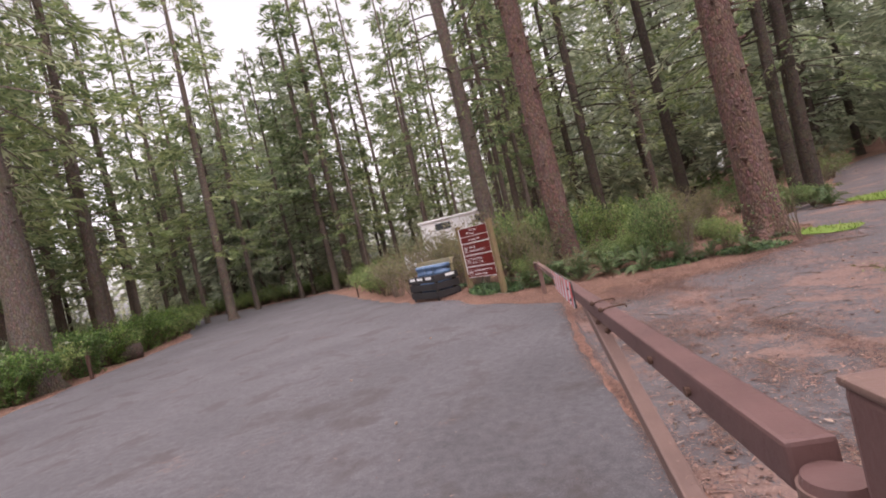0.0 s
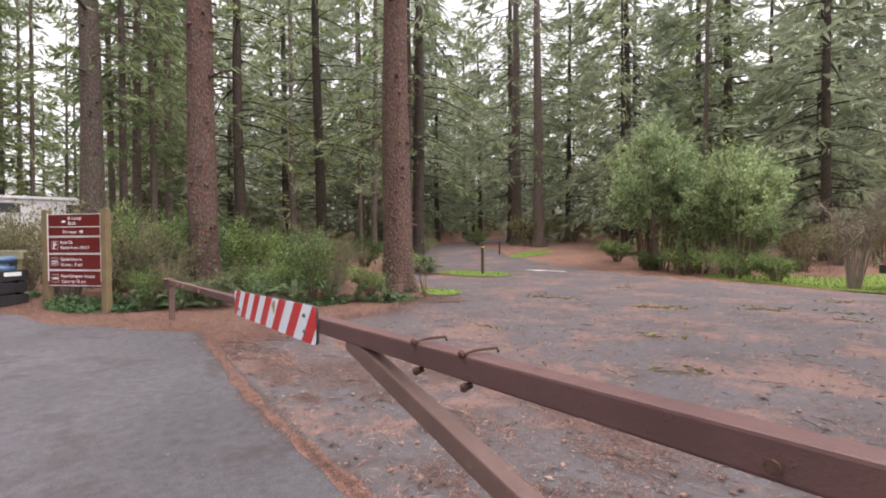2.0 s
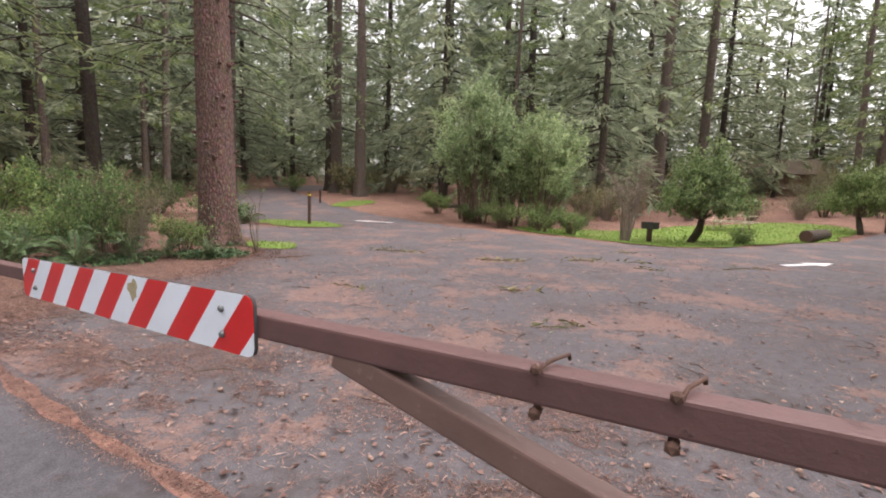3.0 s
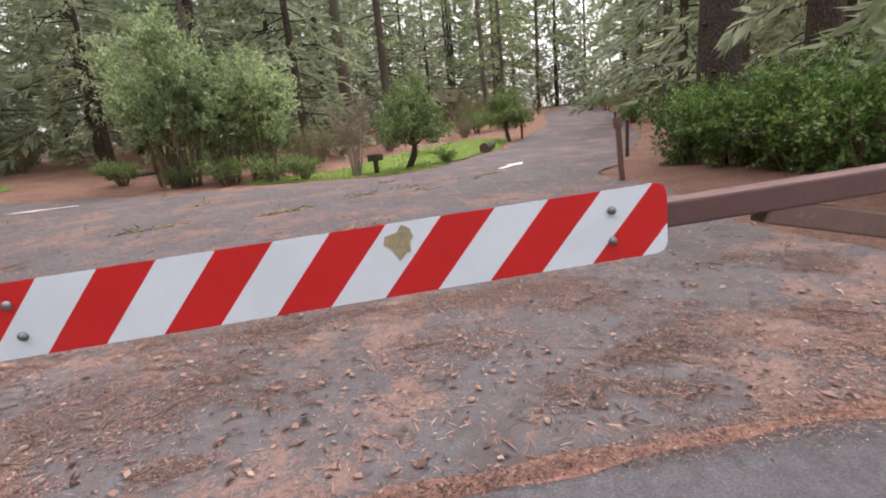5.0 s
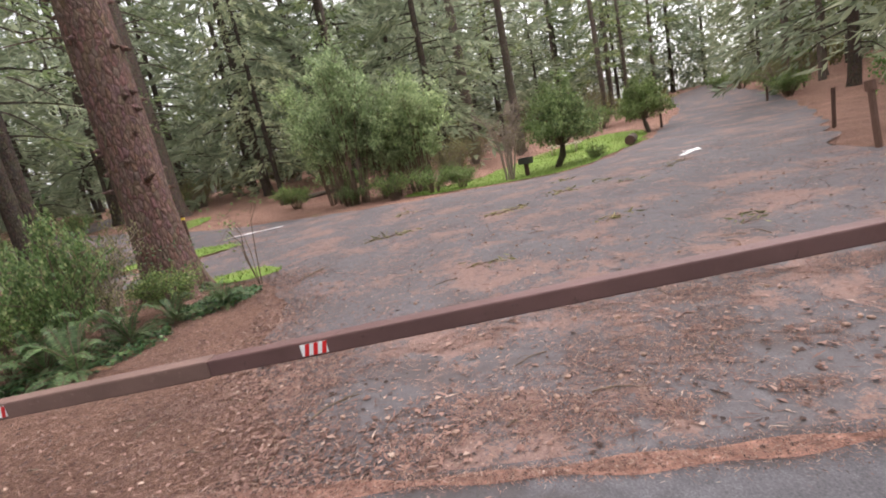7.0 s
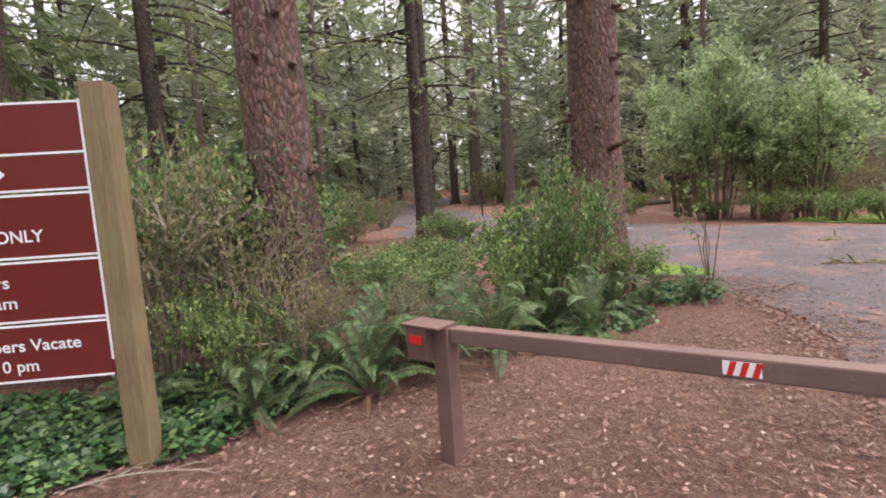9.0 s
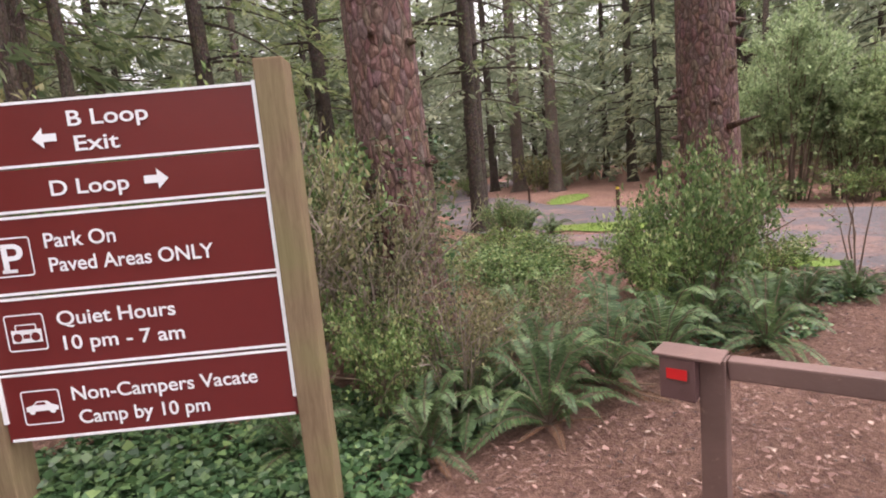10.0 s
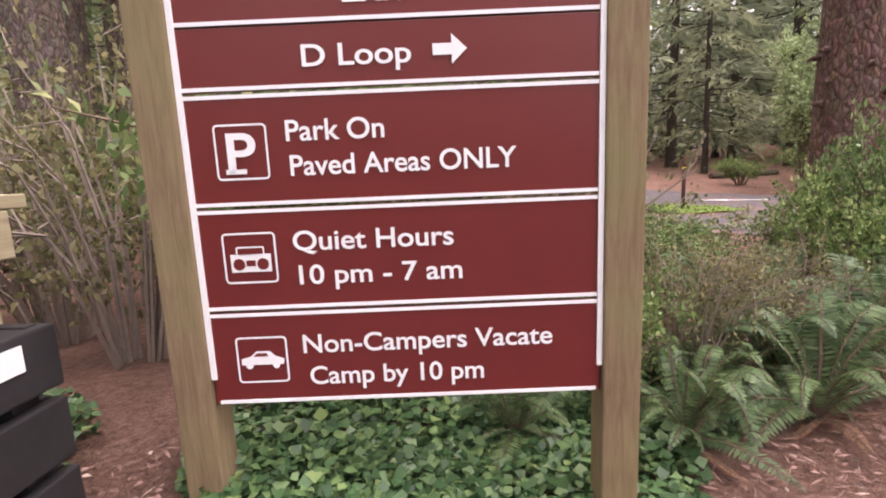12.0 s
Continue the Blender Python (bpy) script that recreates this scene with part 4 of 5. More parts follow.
def put(ob, x, y, turn=0.0, s=1.0, sink=0.0, sz=None):
    x, y = (float(v) for v in outward(x, y))
    ob.matrix_basis = pose(x, y, land1(x, y) - sink, 0, 0, turn)
    ob.scale = (s, s, sz or s)
    return ob


def again(ob, x, y, turn=0.0, s=1.0, sink=0.0, sz=None):
    x, y = (float(v) for v in outward(x, y))
    c = copy_thing(ob, pose(x, y, land1(x, y) - sink, 0, 0, turn))
    c.scale = (s, s, sz or s)
    return c


# big measured trees
BIG = [
    # x, y, diameter, height, first bough, bark, lean
    (1.03, 6.03, 0.67, 26, 8.5, BARK_RED, (-0.012, 0.01)),
    (5.16, 4.22, 0.78, 27, 8.0, BARK_RED, (0.0, 0.0)),
    (22.2, 15.4, 0.80, 28, 5.2, BARK_GREY, (0.0, 0.01)),
    (23.0, 18.3, 0.85, 28, 5.0, BARK_GREY, (0.0, 0.0)),
    (-1.2, 12.1, 0.70, 26, 6.0, BARK_GREY, (-0.01, 0.0)),
    (7.5, 15.6, 0.58, 24, 4.4, BARK_DARK, (-0.02, 0.0)),
    (4.06, 16.8, 0.55, 24, 4.0, BARK_DARK, (0.0, 0.0)),
    (9.7, 11.3, 0.50, 24, 4.4, BARK_DARK, (0.0, 0.0)),
    (10.6, 11.9, 0.62, 25, 4.4, BARK_DARK, (0.01, 0.0)),
    (9.4, -10.9, 1.0, 27, 8.0, BARK_DARK, (0.0, 0.0)),
    (9.7, -13.7, 0.85, 27, 8.0, BARK_DARK, (0.01, -0.01)),
    (34.5, -0.5, 0.95, 28, 6.0, BARK_GREY, (0.0, 0.0)),
    (28.8, -3.4, 0.60, 26, 6.0, BARK_GREY, (0.0, 0.0)),
    (-15.6, 4.9, 1.0, 27, 6.5, BARK_GREY, (0.0, 0.0)),
]
for i, (x, y, dia, h, first, bark, lean) in enumerate(BIG):
    near = i < 2
    t = conifer("spruce_tree", 100 + i, h, dia, first, 4.4, 56, 60, bark, NEEDLE_SPRUCE_HAZED if i % 2 else NEEDLE_PINE, 0.4, 0.1, 0.16, lean, 28 if near else 14, 90 if near else 24, dead=6 if near else 12,
                label="tall conifer with %s scaly bark and bare lower trunk" % ("reddish-brown" if bark is BARK_RED else "dark" if bark is BARK_DARK else "grey-brown"))
    put(t, x, y, 0)

# forest of slim pines and drooping spruces
PINES = [conifer("pine_tree", 200 + i, 25 + 2 * i, 0.42, 5.2 - 0.8 * i, 3.4, 60, 56, BARK_GREY, NEEDLE_PINE, 0.3, 0.25, 0.12, (0.012 * (i - 1), 0.008), 8, 8, 0.46, 12, "tall slim pine with long bare grey trunk and high crown") for i in range(3)]
SPRUCES = [conifer("spruce_tree", 300 + i, 21 + 2 * i, 0.46, 1.6 + 0.5 * i, 5.0, 76, 60, BARK_DARK, NEEDLE_SPRUCE_HAZED, 0.5, 0.1, 0.12, (0, 0.01 * (i - 1)), 8, 4, 0.62, 5, "shaggy grey-green spruce with drooping boughs") for i in range(3)]
FIRST = {}


def plant_tree(kind, k, x, y, s=1.0, turn=0.0, wide=1.0):
    src = kind[k % len(kind)]
    if src.name not in FIRST:
        FIRST[src.name] = True
        put(src, x, y, turn, s * wide, 0.05, s)
    else:
        again(src, x, y, turn, s * wide, 0.05, s)


taken = [(b[0], b[1]) for b in BIG]


def free(x, y, gap):
    return all((x - a) ** 2 + (y - b) ** 2 > gap * gap for a, b in taken)


rng = np.random.default_rng(7)
# slim trunks seen across the road
for k, (x, y, dia) in enumerate([(-26.0, 20.7, .5), (-32.4, 31.0, .5), (-28.1, 28.0, .6), (-25.4, 26.3, .5), (-20.9, 23.0, .8), (-23.5, 30.6, .5), (-20.6, 33.5, .5), (-17.6, 34.6, .85), (-16.0, 34.5, .85), (-15.0, 36.5, .6),
                                 (-12.9, 37.1, .6), (-11.4, 35.8, .5), (-7.8, 33.7, .7), (-7.5, 41.9, .65), (-4.7, 32.2, .32), (-25.5, 13.0, .5), (-29.0, 16.5, .55), (-25.0, 17.5, .45), (-33.0, 21.5, .6), (-28.5, 23.0, .5), (-22.5, 9.0, .5), (-30.5, 10.5, .6), (-0.4, 15.1, .36), (0.1, 17.1, .42), (0.7, 16.0, .36), (-0.7, 19.1, .36),
                                 (33.7, -21.9, .6), (31.3, -22.6, .55), (34.4, -24.7, .6), (42.6, -12.2, .6), (47.3, -14.1, .6), (1.6, 21.0, .5), (12.5, 20.0, .5), (14.5, 26.0, .55)]):
    plant_tree(PINES, k, x, y, 0.95 + 0.15 * (k % 3) / 2, 77 * k, dia / 0.42 * 0.8)
    taken.append((x, y))


def wooded(x, y):
    if min(main_sdf(x, y), loop_plan(x, y), lawn_plan(x, y)) < 2.2:
        return False
    if along(np.array(x), np.array(y), [(-1, -9, 6), (4, 0, 7), (6, 5, 5.5)]) < 0 or along(np.array(x), np.array(y), [(14, 2, 5.5), (22, -4, 6.5), (30, -7, 5.5), (48, -6, 5)]) < 0:
        return False
    # open ground behind the sign and across the first road
    return along(np.array(x), np.array(y), [(-3.5, 20, 5.0), (3, 26, 3.5)]) > 0


for k, (x, y) in enumerate([(20, 34), (15, 36), (10.5, 31), (24, 38), (8, 39), (18, 43), (29, 42), (13, 44), (36, 41), (34, 35.5), (5.5, 33), (27, 23), (33, 22), (38, 26), (40, 20), (62, -18), (66, -27), (60, -34), (70, -22), (55, -33), (64, -12), (74, -30), (36, 12), (32, 8), (38, 5), (44, 10), (42, 2), (30, 14), (25.5, 32), (16.5, 30), (22, 30.5), (52, -3.5), (66, -6), (68, -13), (70, -3), (64, -1), (50, 1), (57, 3)]):
    plant_tree(SPRUCES, k, x, y, 1.1 + 0.1 * (k % 4), 63 * k, 1.1)
    taken.append((x, y))
count = 0
for _ in range(6000):
    r, a = 76 * math.sqrt(rng.uniform(0.03, 1)), rng.uniform(0, math.tau)
    x, y = 4 + r * math.cos(a), 2 + r * math.sin(a)
    bearing = math.degrees(math.atan2(x + 1, y + 5))
    behind = bearing > 150 or bearing < -72
    left = -72 < bearing < 8
    if not wooded(x, y) or not free(x, y, 11.0 if behind else 2.2 if left else 4.4):
        continue
    kind = PINES if (left and rng.random() < (0.75 if r < 42 else 0.3)) or rng.random() < 0.2 else SPRUCES
    if (-22 < bearing < 3 and r > 24 and rng.random() < 0.88) or (-12 < x < 3 and 11 < y < 27):
        continue
    plant_tree(kind, int(rng.integers(0, 3)), x, y, rng.uniform(0.8, 1.15), rng.uniform(0, 360), rng.uniform(0.85, 1.2))
    taken.append((x, y))
    count += 1
    if count >= 290:
        break

# ---- shrubs ----
SALAL = [shrub("shrub", 400 + i, 1.5, 1.15, 26, 15, 14, 0.06, 0.30, TWIG, LEAF_SHRUB, "dense green evergreen shrub with small leaves") for i in range(2)]
OLIVE = [shrub("shrub", 410 + i, 1.7, 1.25, 32, 14, 9, 0.05, 0.28, TWIG_PALE, LEAF_OLIVE, "twiggy olive-brown shrub with sparse small leaves", 0.15) for i in range(2)]
HEDGE = [shrub("hedge_bush", 420 + i, 1.75, 1.25, 34, 15, 15, 0.07, 0.32, TWIG, LEAF_HEDGE, "dense glossy green hedge bush", 0.05, 1.0, 0.2) for i in range(2)]
WILLOW = [shrub("tall_shrub", 430 + i, 4.6, 1.9, 26, 26, 17, 0.13, 0.24, TWIG, LEAF_PALE, "tall airy pale green shrub with many stems", 0.3, 1.2, 0.35, 0.03, 0.8) for i in range(2)]
FARBUSH = [shrub("shrub", 415 + i, 1.6, 1.3, 12, 6, 10, 0.18, 0.25, TWIG_PALE, g, "rough undergrowth shrub below the trees", 0.1) for i, g in enumerate((LEAF_SHRUB, LEAF_OLIVE, NEEDLE_SPRUCE_HAZED, LEAF_OLIVE))]
USED = set()


def place(kinds, k, x, y, s=1.0, turn=0.0, sz=None):
    src = kinds[k % len(kinds)]
    if src.name not in USED:
        USED.add(src.name)
        return put(src, x, y, turn, s, 0.02, sz)
    return again(src, x, y, turn, s, 0.02, sz)


# thicket between the sign and the second big tree
for k, (kind, x, y, s, sz) in enumerate([
        (OLIVE, -0.35, 5.75, 0.75, 1.15), (OLIVE, 0.2, 5.5, 0.6, 1.0), (SALAL, 0.1, 6.4, 0.8, 1.35), (SALAL, -0.8, 6.6, 0.85, 1.4), (OLIVE, -1.6, 7.5, 0.9, 1.35), (SALAL, 0.7, 7.3, 0.95, 1.4), (SALAL, 1.7, 8.1, 1.1, 1.45), (SALAL, 2.8, 9.0, 1.1, 1.4), (SALAL, 4.0, 10.0, 1.1, 1.35), (OLIVE, 5.2, 11.0, 1.1, 1.25),
        (OLIVE, 0.15, 4.75, 0.4, 0.6), (OLIVE, 0.9, 4.6, 0.4, 0.45), (SALAL, -0.2, 5.0, 0.4, 0.6),
        (SALAL, 2.1, 5.6, 0.7, 0.5), (SALAL, 3.0, 6.0, 0.8, 0.5), (SALAL, 4.0, 6.6, 0.8, 0.5), (SALAL, 3.4, 4.6, 0.55, 0.6), (SALAL, 2.85, 4.0, 0.6, 1.1), (OLIVE, 3.35, 3.9, 0.5, 0.95), (SALAL, 2.5, 4.35, 0.5, 0.75), (SALAL, 4.1, 3.6, 0.5, 0.5), (SALAL, 5.0, 7.6, 0.8, 0.5), (OLIVE, 3.4, 7.6, 0.9, 0.45), (SALAL, 2.2, 7.0, 0.8, 0.45),
        (OLIVE, -3.1, 8.5, 1.0, 1.4), (OLIVE, -4.3, 9.8, 1.15, 1.35), (OLIVE, -2.7, 10.2, 1.15, 1.4), (OLIVE, -3.7, 11.2, 1.2, 1.3), (OLIVE, -5.6, 11.8, 1.1, 1.3), (SALAL, -6.6, 13.6, 1.1, 1.1), (SALAL, -7.6, 15.8, 1.1, 1.0), (SALAL, -8.8, 18.5, 1.3, 1.1), (SALAL, -0.6, 9.3, 1.2, 1.4), (SALAL, -10, 21.5, 1.2, 0.9), (OLIVE, -1.8, 8.9, 1.1, 1.4),
        (SALAL, 0.5, 11.5, 1.2, 1.3), (OLIVE, 7.0, 12.4, 1.1, 0.9), (OLIVE, 3.0, 12.6, 1.3, 1.1), (OLIVE, 5.5, 13.8, 1.3, 1.0), (SALAL, 9.0, 14.2, 1.2, 1.1), (OLIVE, 8.2, 16.2, 1.3, 1.0), (OLIVE, 1.2, 14.0, 1.4, 1.2)]):
    place(kind, k, x, y, s, 53 * k, sz)
# hedge beside the two posts
for k, (x, y, s, sz) in enumerate([(7.5, -8.9, 0.85, 0.95), (6.6, -9.3, 0.9, 1.0), (5.6, -9.6, 1.0, 1.0), (4.4, -9.7, 1.0, 0.95), (3.2, -9.9, 1.0, 0.95), (8.3, -9.9, 0.9, 1.0), (6.2, -10.8, 1.1, 1.15), (7.6, -11.2, 1.1, 1.15), (4.6, -11.2, 1.1, 1.1), (2.0, -10.3, 1.0, 0.9), (0.6, -10.6, 1.0, 0.9), (-0.6, -10.8, 1.0, 0.9)]):
    place(HEDGE, k, x, y, s, 61 * k, sz)
# tall shrubs across the loop road
for k, (kind, x, y, s, sz) in enumerate([(WILLOW, 17.2, 4.3, 1.15, 1.35), (WILLOW, 17.9, 1.6, 1.1, 1.15), (WILLOW, 18.6, 5.6, 1.05, 1.2), (WILLOW, 17.4, 2.9, 0.9, 1.0), (SALAL, 16.0, 2.5, 1.0, 0.85), (SALAL, 16.2, 1.0, 0.95, 0.8), (SALAL, 16.6, -0.1, 0.8, 0.75), (SALAL, 16.8, 4.4, 0.8, 0.6), (WILLOW, 20.5, 2.4, 0.9, 0.75), (OLIVE, 21.5, 0.8, 1.3, 1.4),
        (OLIVE, 24.5, 0.5, 1.3, 1.3), (OLIVE, 27.0, -0.5, 1.2, 1.2), (SALAL, 22.0, 6.0, 1.3, 1.2), (OLIVE, 25.0, 4.0, 1.4, 1.5), (SALAL, 20.0, 8.0, 1.1, 0.9), (OLIVE, 27.0, -3.2, 0.9, 0.9), (OLIVE, 29.0, -6.0, 1.0, 0.9), (OLIVE, 30.5, -8.2, 1.0, 0.9), (SALAL, 33.0, -9.5, 1.2, 1.2), (OLIVE, 36.0, -9.0, 1.4, 1.7), (SALAL, 39.0, -10.5, 1.4, 1.3), (OLIVE, 42.5, -11.0, 1.7, 2.2),
        (SALAL, 26.2, -17.6, 1.0, 0.9), (SALAL, 27.6, -18.4, 1.1, 0.95), (SALAL, 35.8, -22.2, 1.5, 1.2), (SALAL, 37.5, -22.8, 1.5, 1.2), (SALAL, 44.5, -22.8, 1.4, 1.2), (SALAL, 41.5, -23.0, 1.3, 1.1), (OLIVE, 33.0, -21.0, 1.6, 1.5), (OLIVE, 38.5, -26.0, 2.0, 2.0),
        (SALAL, 9.4, 9.9, 0.75, 0.6), (SALAL, 8.3, 9.4, 0.8, 0.75), (SALAL, 24.0, 17.2, 1.2, 1.0), (OLIVE, 27.0, 17.5, 1.5, 1.3), (OLIVE, 30.0, 19.0, 1.6, 1.4), (SALAL, 22.0, 21.5, 1.0, 0.9), (SALAL, 16.0, 20.0, 1.3, 1.0), (OLIVE, 18.5, 26.0, 1.5, 1.3), (OLIVE, 14.0, 17.5, 1.3, 1.1),
        (SALAL, -17.2, 4.6, 0.9, 0.8), (SALAL, -18.0, 7.0, 1.0, 0.85), (SALAL, -19.5, 8.6, 1.0, 0.9), (SALAL, -20.5, 12.5, 1.2, 1.0), (SALAL, -22.5, 15.5, 1.2, 1.0), (SALAL, -24.5, 18.5, 1.2, 1.0), (SALAL, -22.0, 19.5, 1.1, 0.85)]):
    place(kind, k, x, y, s, 47 * k, sz)
# bright bushes along the outer edge of the first road
for k, (x, y, s, sz) in enumerate([(-14.0, -0.8, 0.8, 0.8), (-14.6, 0.9, 0.9, 0.85), (-15.0, 3.6, 1.0, 0.95), (-15.6, 5.4, 1.0, 0.9), (-16.4, 7.2, 1.1, 1.0), (-17.4, 9.0, 1.2, 1.1), (-18.3, 10.8, 1.1, 1.05), (-19.0, 12.8, 1.2, 1.1), (-19.9, 14.6, 1.3, 1.2), (-20.6, 16.6, 1.2, 1.1), (-21.8, 18.0, 1.3, 1.1), (-16.8, 4.4, 1.2, 1.2), (-18.6, 7.6, 1.3, 1.3)]):
    if main_sdf(x, y) > 0.7 * s:
        place(HEDGE if k % 3 else SALAL, k, x, y, s, 71 * k, sz)
# green scrub along the far side of the first road
for k in range(40):
    u = k / 39
    x, y = -38 + 31 * u + rng.uniform(-0.6, 0.6), 41.5 - 6.5 * u + rng.uniform(-0.5, 1.2)
    if main_sdf(x, y) > 1.2:
        place(FARBUSH, 0 if k % 5 else 1, x, y, rng.uniform(1.1, 1.6), 40 * k, rng.uniform(0.9, 1.3))
for k, (x, y) in enumerate([(-12.5, 34.6), (-14.6, 35.6), (-16.8, 36.2), (-19, 36.7), (-21, 37.2), (-23.2, 37.6), (-25.4, 38), (-28, 38.4), (-31, 39), (-34, 40), (-9.5, 29.5), (-10.6, 25.5), (-24.0, 22.5), (-26.0, 24.5)]):
    place(SALAL, k, x, y, 1.5 + 0.2 * (k % 3), 50 * k, 1.25)
# undergrowth scattered under the trees
n = 0
for _ in range(6000):
    r, a = 70 * math.sqrt(rng.uniform(0.05, 1)), rng.uniform(0, math.tau)
    x, y = 4 + r * math.cos(a), 2 + r * math.sin(a)
    if min(main_sdf(x, y), loop_plan(x, y), lawn_plan(x, y)) < 1.8 or math.hypot(x + 1, y) < 13 or (-12 < x < 1 and 11 < y < 24) or along(np.array(x), np.array(y), [(18, 2, 4), (30, -6, 5)]) < 0:
        continue
    place(FARBUSH, int(rng.integers(0, 4)), x, y, rng.uniform(1.0, 2.0), rng.uniform(0, 360), rng.uniform(0.8, 2.2))
    n += 1
    if n >= 150:
        break

# small round trees on the lawn
ROUND = shrub("round_tree", 440, 2.55, 1.65, 56, 17, 15, 0.10, 0.3, TWIG, LEAF_ROUND, "small round-crowned tree with dark crooked stem", 0.3, 0.4, 0.12, 0.02, 2.3, "tree")
rx, ry = (float(v) for v in outward(18.2, -4.2))
ROUND.matrix_basis = pose(rx, ry, land1(rx, ry) + 0.95)
ROUND.scale = (1, 1, 1.2)
bm = tube(bmesh.new(), [(0.12, 0.45, -1.2), (0.05, 0.25, -0.75), (-0.08, 0.0, -0.35), (0.03, -0.08, 0.1), (0, 0, 0.45)], [0.17, 0.13, 0.15, 0.12, 0.06], 10)
part("trunk", bm, BARK_DARK, ROUND, smooth=True)
rx, ry = (float(v) for v in outward(24.6, -9.6))
copy_thing(ROUND, pose(rx, ry, land1(rx, ry) + 0.75, 0, 0, 130)).scale = (0.85, 0.85, 1.05)
BARE = shrub("bare_shrub", 450, 3.4, 1.25, 13, 30, 2, 0.07, 0.2, TWIG_PALE, LEAF_OLIVE, "bare grey-brown multi-stemmed shrub", 0.35, 0.8, 0.2, 0.035, 0.7, fine=False)
put(BARE, 17.0, -1.9, 0, 1.0)
TUFT = shrub("low_bush", 451, 0.5, 0.45, 16, 10, 8, 0.06, 0.3, TWIG, LEAF_SHRUB, "low round green bush on the lawn", 0.1)
put(TUFT, 18.3, -5.5, 0, 1.0)
SAPLING = shrub("bare_sapling", 452, 1.9, 0.5, 5, 7, 2, 0.06, 0.3, TWIG, LEAF_SHRUB, "thin leafless sapling at the edge of the bed", 0.4, 0.3, 0.2, 0.014, 0.4)
put(SAPLING, 5.05, 2.75, 30, 0.85)

# ferns
FERN = [fern("sword_fern", 460 + i, 26, 0.92, "green sword fern with arching fronds and dead brown skirt", 9, 1.35) for i in range(2)]
for k, (x, y, s) in enumerate([(0.30, 4.22, 0.88), (2.41, 3.93, 1.0), (0.62, 4.40, 0.85), (0.15, 4.62, 0.8), (-0.3, 4.6, 0.7), (1.6, 4.0, 1.0), (2.3, 3.45, 0.9), (0.95, 4.15, 1.0), (3.1, 3.5, 0.8), (4.1, 2.85, 0.65), (3.6, 3.25, 0.6), (0.3, 5.2, 0.9), (1.2, 4.9, 0.9), (8.9, 8.4, 1.0), (9.3, 9.3, 1.1), (-0.75, 5.15, 0.6), (2.0, 4.6, 0.85)]):
    if k < 2:
        put(FERN[k], x, y, 40 * k, s)
    else:
        again(FERN[k % 2], x, y, 71 * k, s)


# ivy under and behind the sign
def ivy(name, seed, n, spots, label, climb=None):
    rng = np.random.default_rng(seed)
    base, ahead, side = [], [], []
    for cx, cy, rx, ry, turn, w in spots:
        k = int(n * w)
        a, r = rng.uniform(0, math.tau, k), np.sqrt(rng.uniform(0, 1, k))
        c, s = math.cos(radians(turn)), math.sin(radians(turn))
        u, v = r * np.cos(a) * rx, r * np.sin(a) * ry
        x, y = cx + u * c - v * s, cy + u * s + v * c
        z = land(x, y) + 0.015 + 0.11 * rng.uniform(0, 1, k) ** 1.5 * (1 - 0.5 * r) * (0.6 + 0.8 * np.abs(np.sin(5 * x) * np.cos(4 * y)))
        base.append(np.stack([x, y, z], 1))
    if climb:
        cx, cy, rad, top, k = climb
        a = rng.uniform(0, math.tau, k)
        h = top * rng.uniform(0, 1, k) ** 1.4
        rr = rad + rng.uniform(0.0, 0.14, k)
        base.append(np.stack([cx + rr * np.cos(a), cy + rr * np.sin(a), land1(cx, cy) + h], 1))
    base = np.concatenate(base)
    k = len(base)
    d = unit(rng.normal(0, 1, (k, 3)) * np.array([1, 1, 0.35]))
    L = rng.uniform(0.03, 0.062, (k, 1))
    upw = unit(np.array([0, 0, 1.0]) + rng.normal(0, 0.4, (k, 3)))
    sd = unit(np.cross(d, upw)) * L * 0.52
    return tagged(new(name, leaves_mesh(name, base, d * L, sd, LEAF_IVY)), label, "ivy", kind="stuff")


ivy("ivy", 470, 3500, [(-1.36, 5.24, 0.72, 0.30, 133, 1.0), (-1.35, 5.55, 0.6, 0.5, 133, 0.7), (-0.45, 5.2, 0.55, 0.45, 120, 0.7), (-2.3, 6.6, 0.5, 0.3, 100, 0.2), (-1.50, 5.04, 0.5, 0.2, 133, 0.25), (0.1, 4.85, 0.7, 0.4, 0, 0.5), (2.7, 3.75, 0.9, 0.5, 150, 0.5), (4.4, 3.2, 0.7, 0.4, 160, 0.45), (-0.62, 4.75, 0.3, 0.3, 0, 0.2)],
    "dark green ivy carpet under the sign and bushes", (1.03, 6.03, 0.37, 1.9, 1500))
ivy("ivy", 471, 500, [(5.3, 4.35, 0.6, 0.45, 0, 1.0)], "dark green ivy at the foot of a big trunk", (5.3, 4.65, 0.47, 0.9, 500))


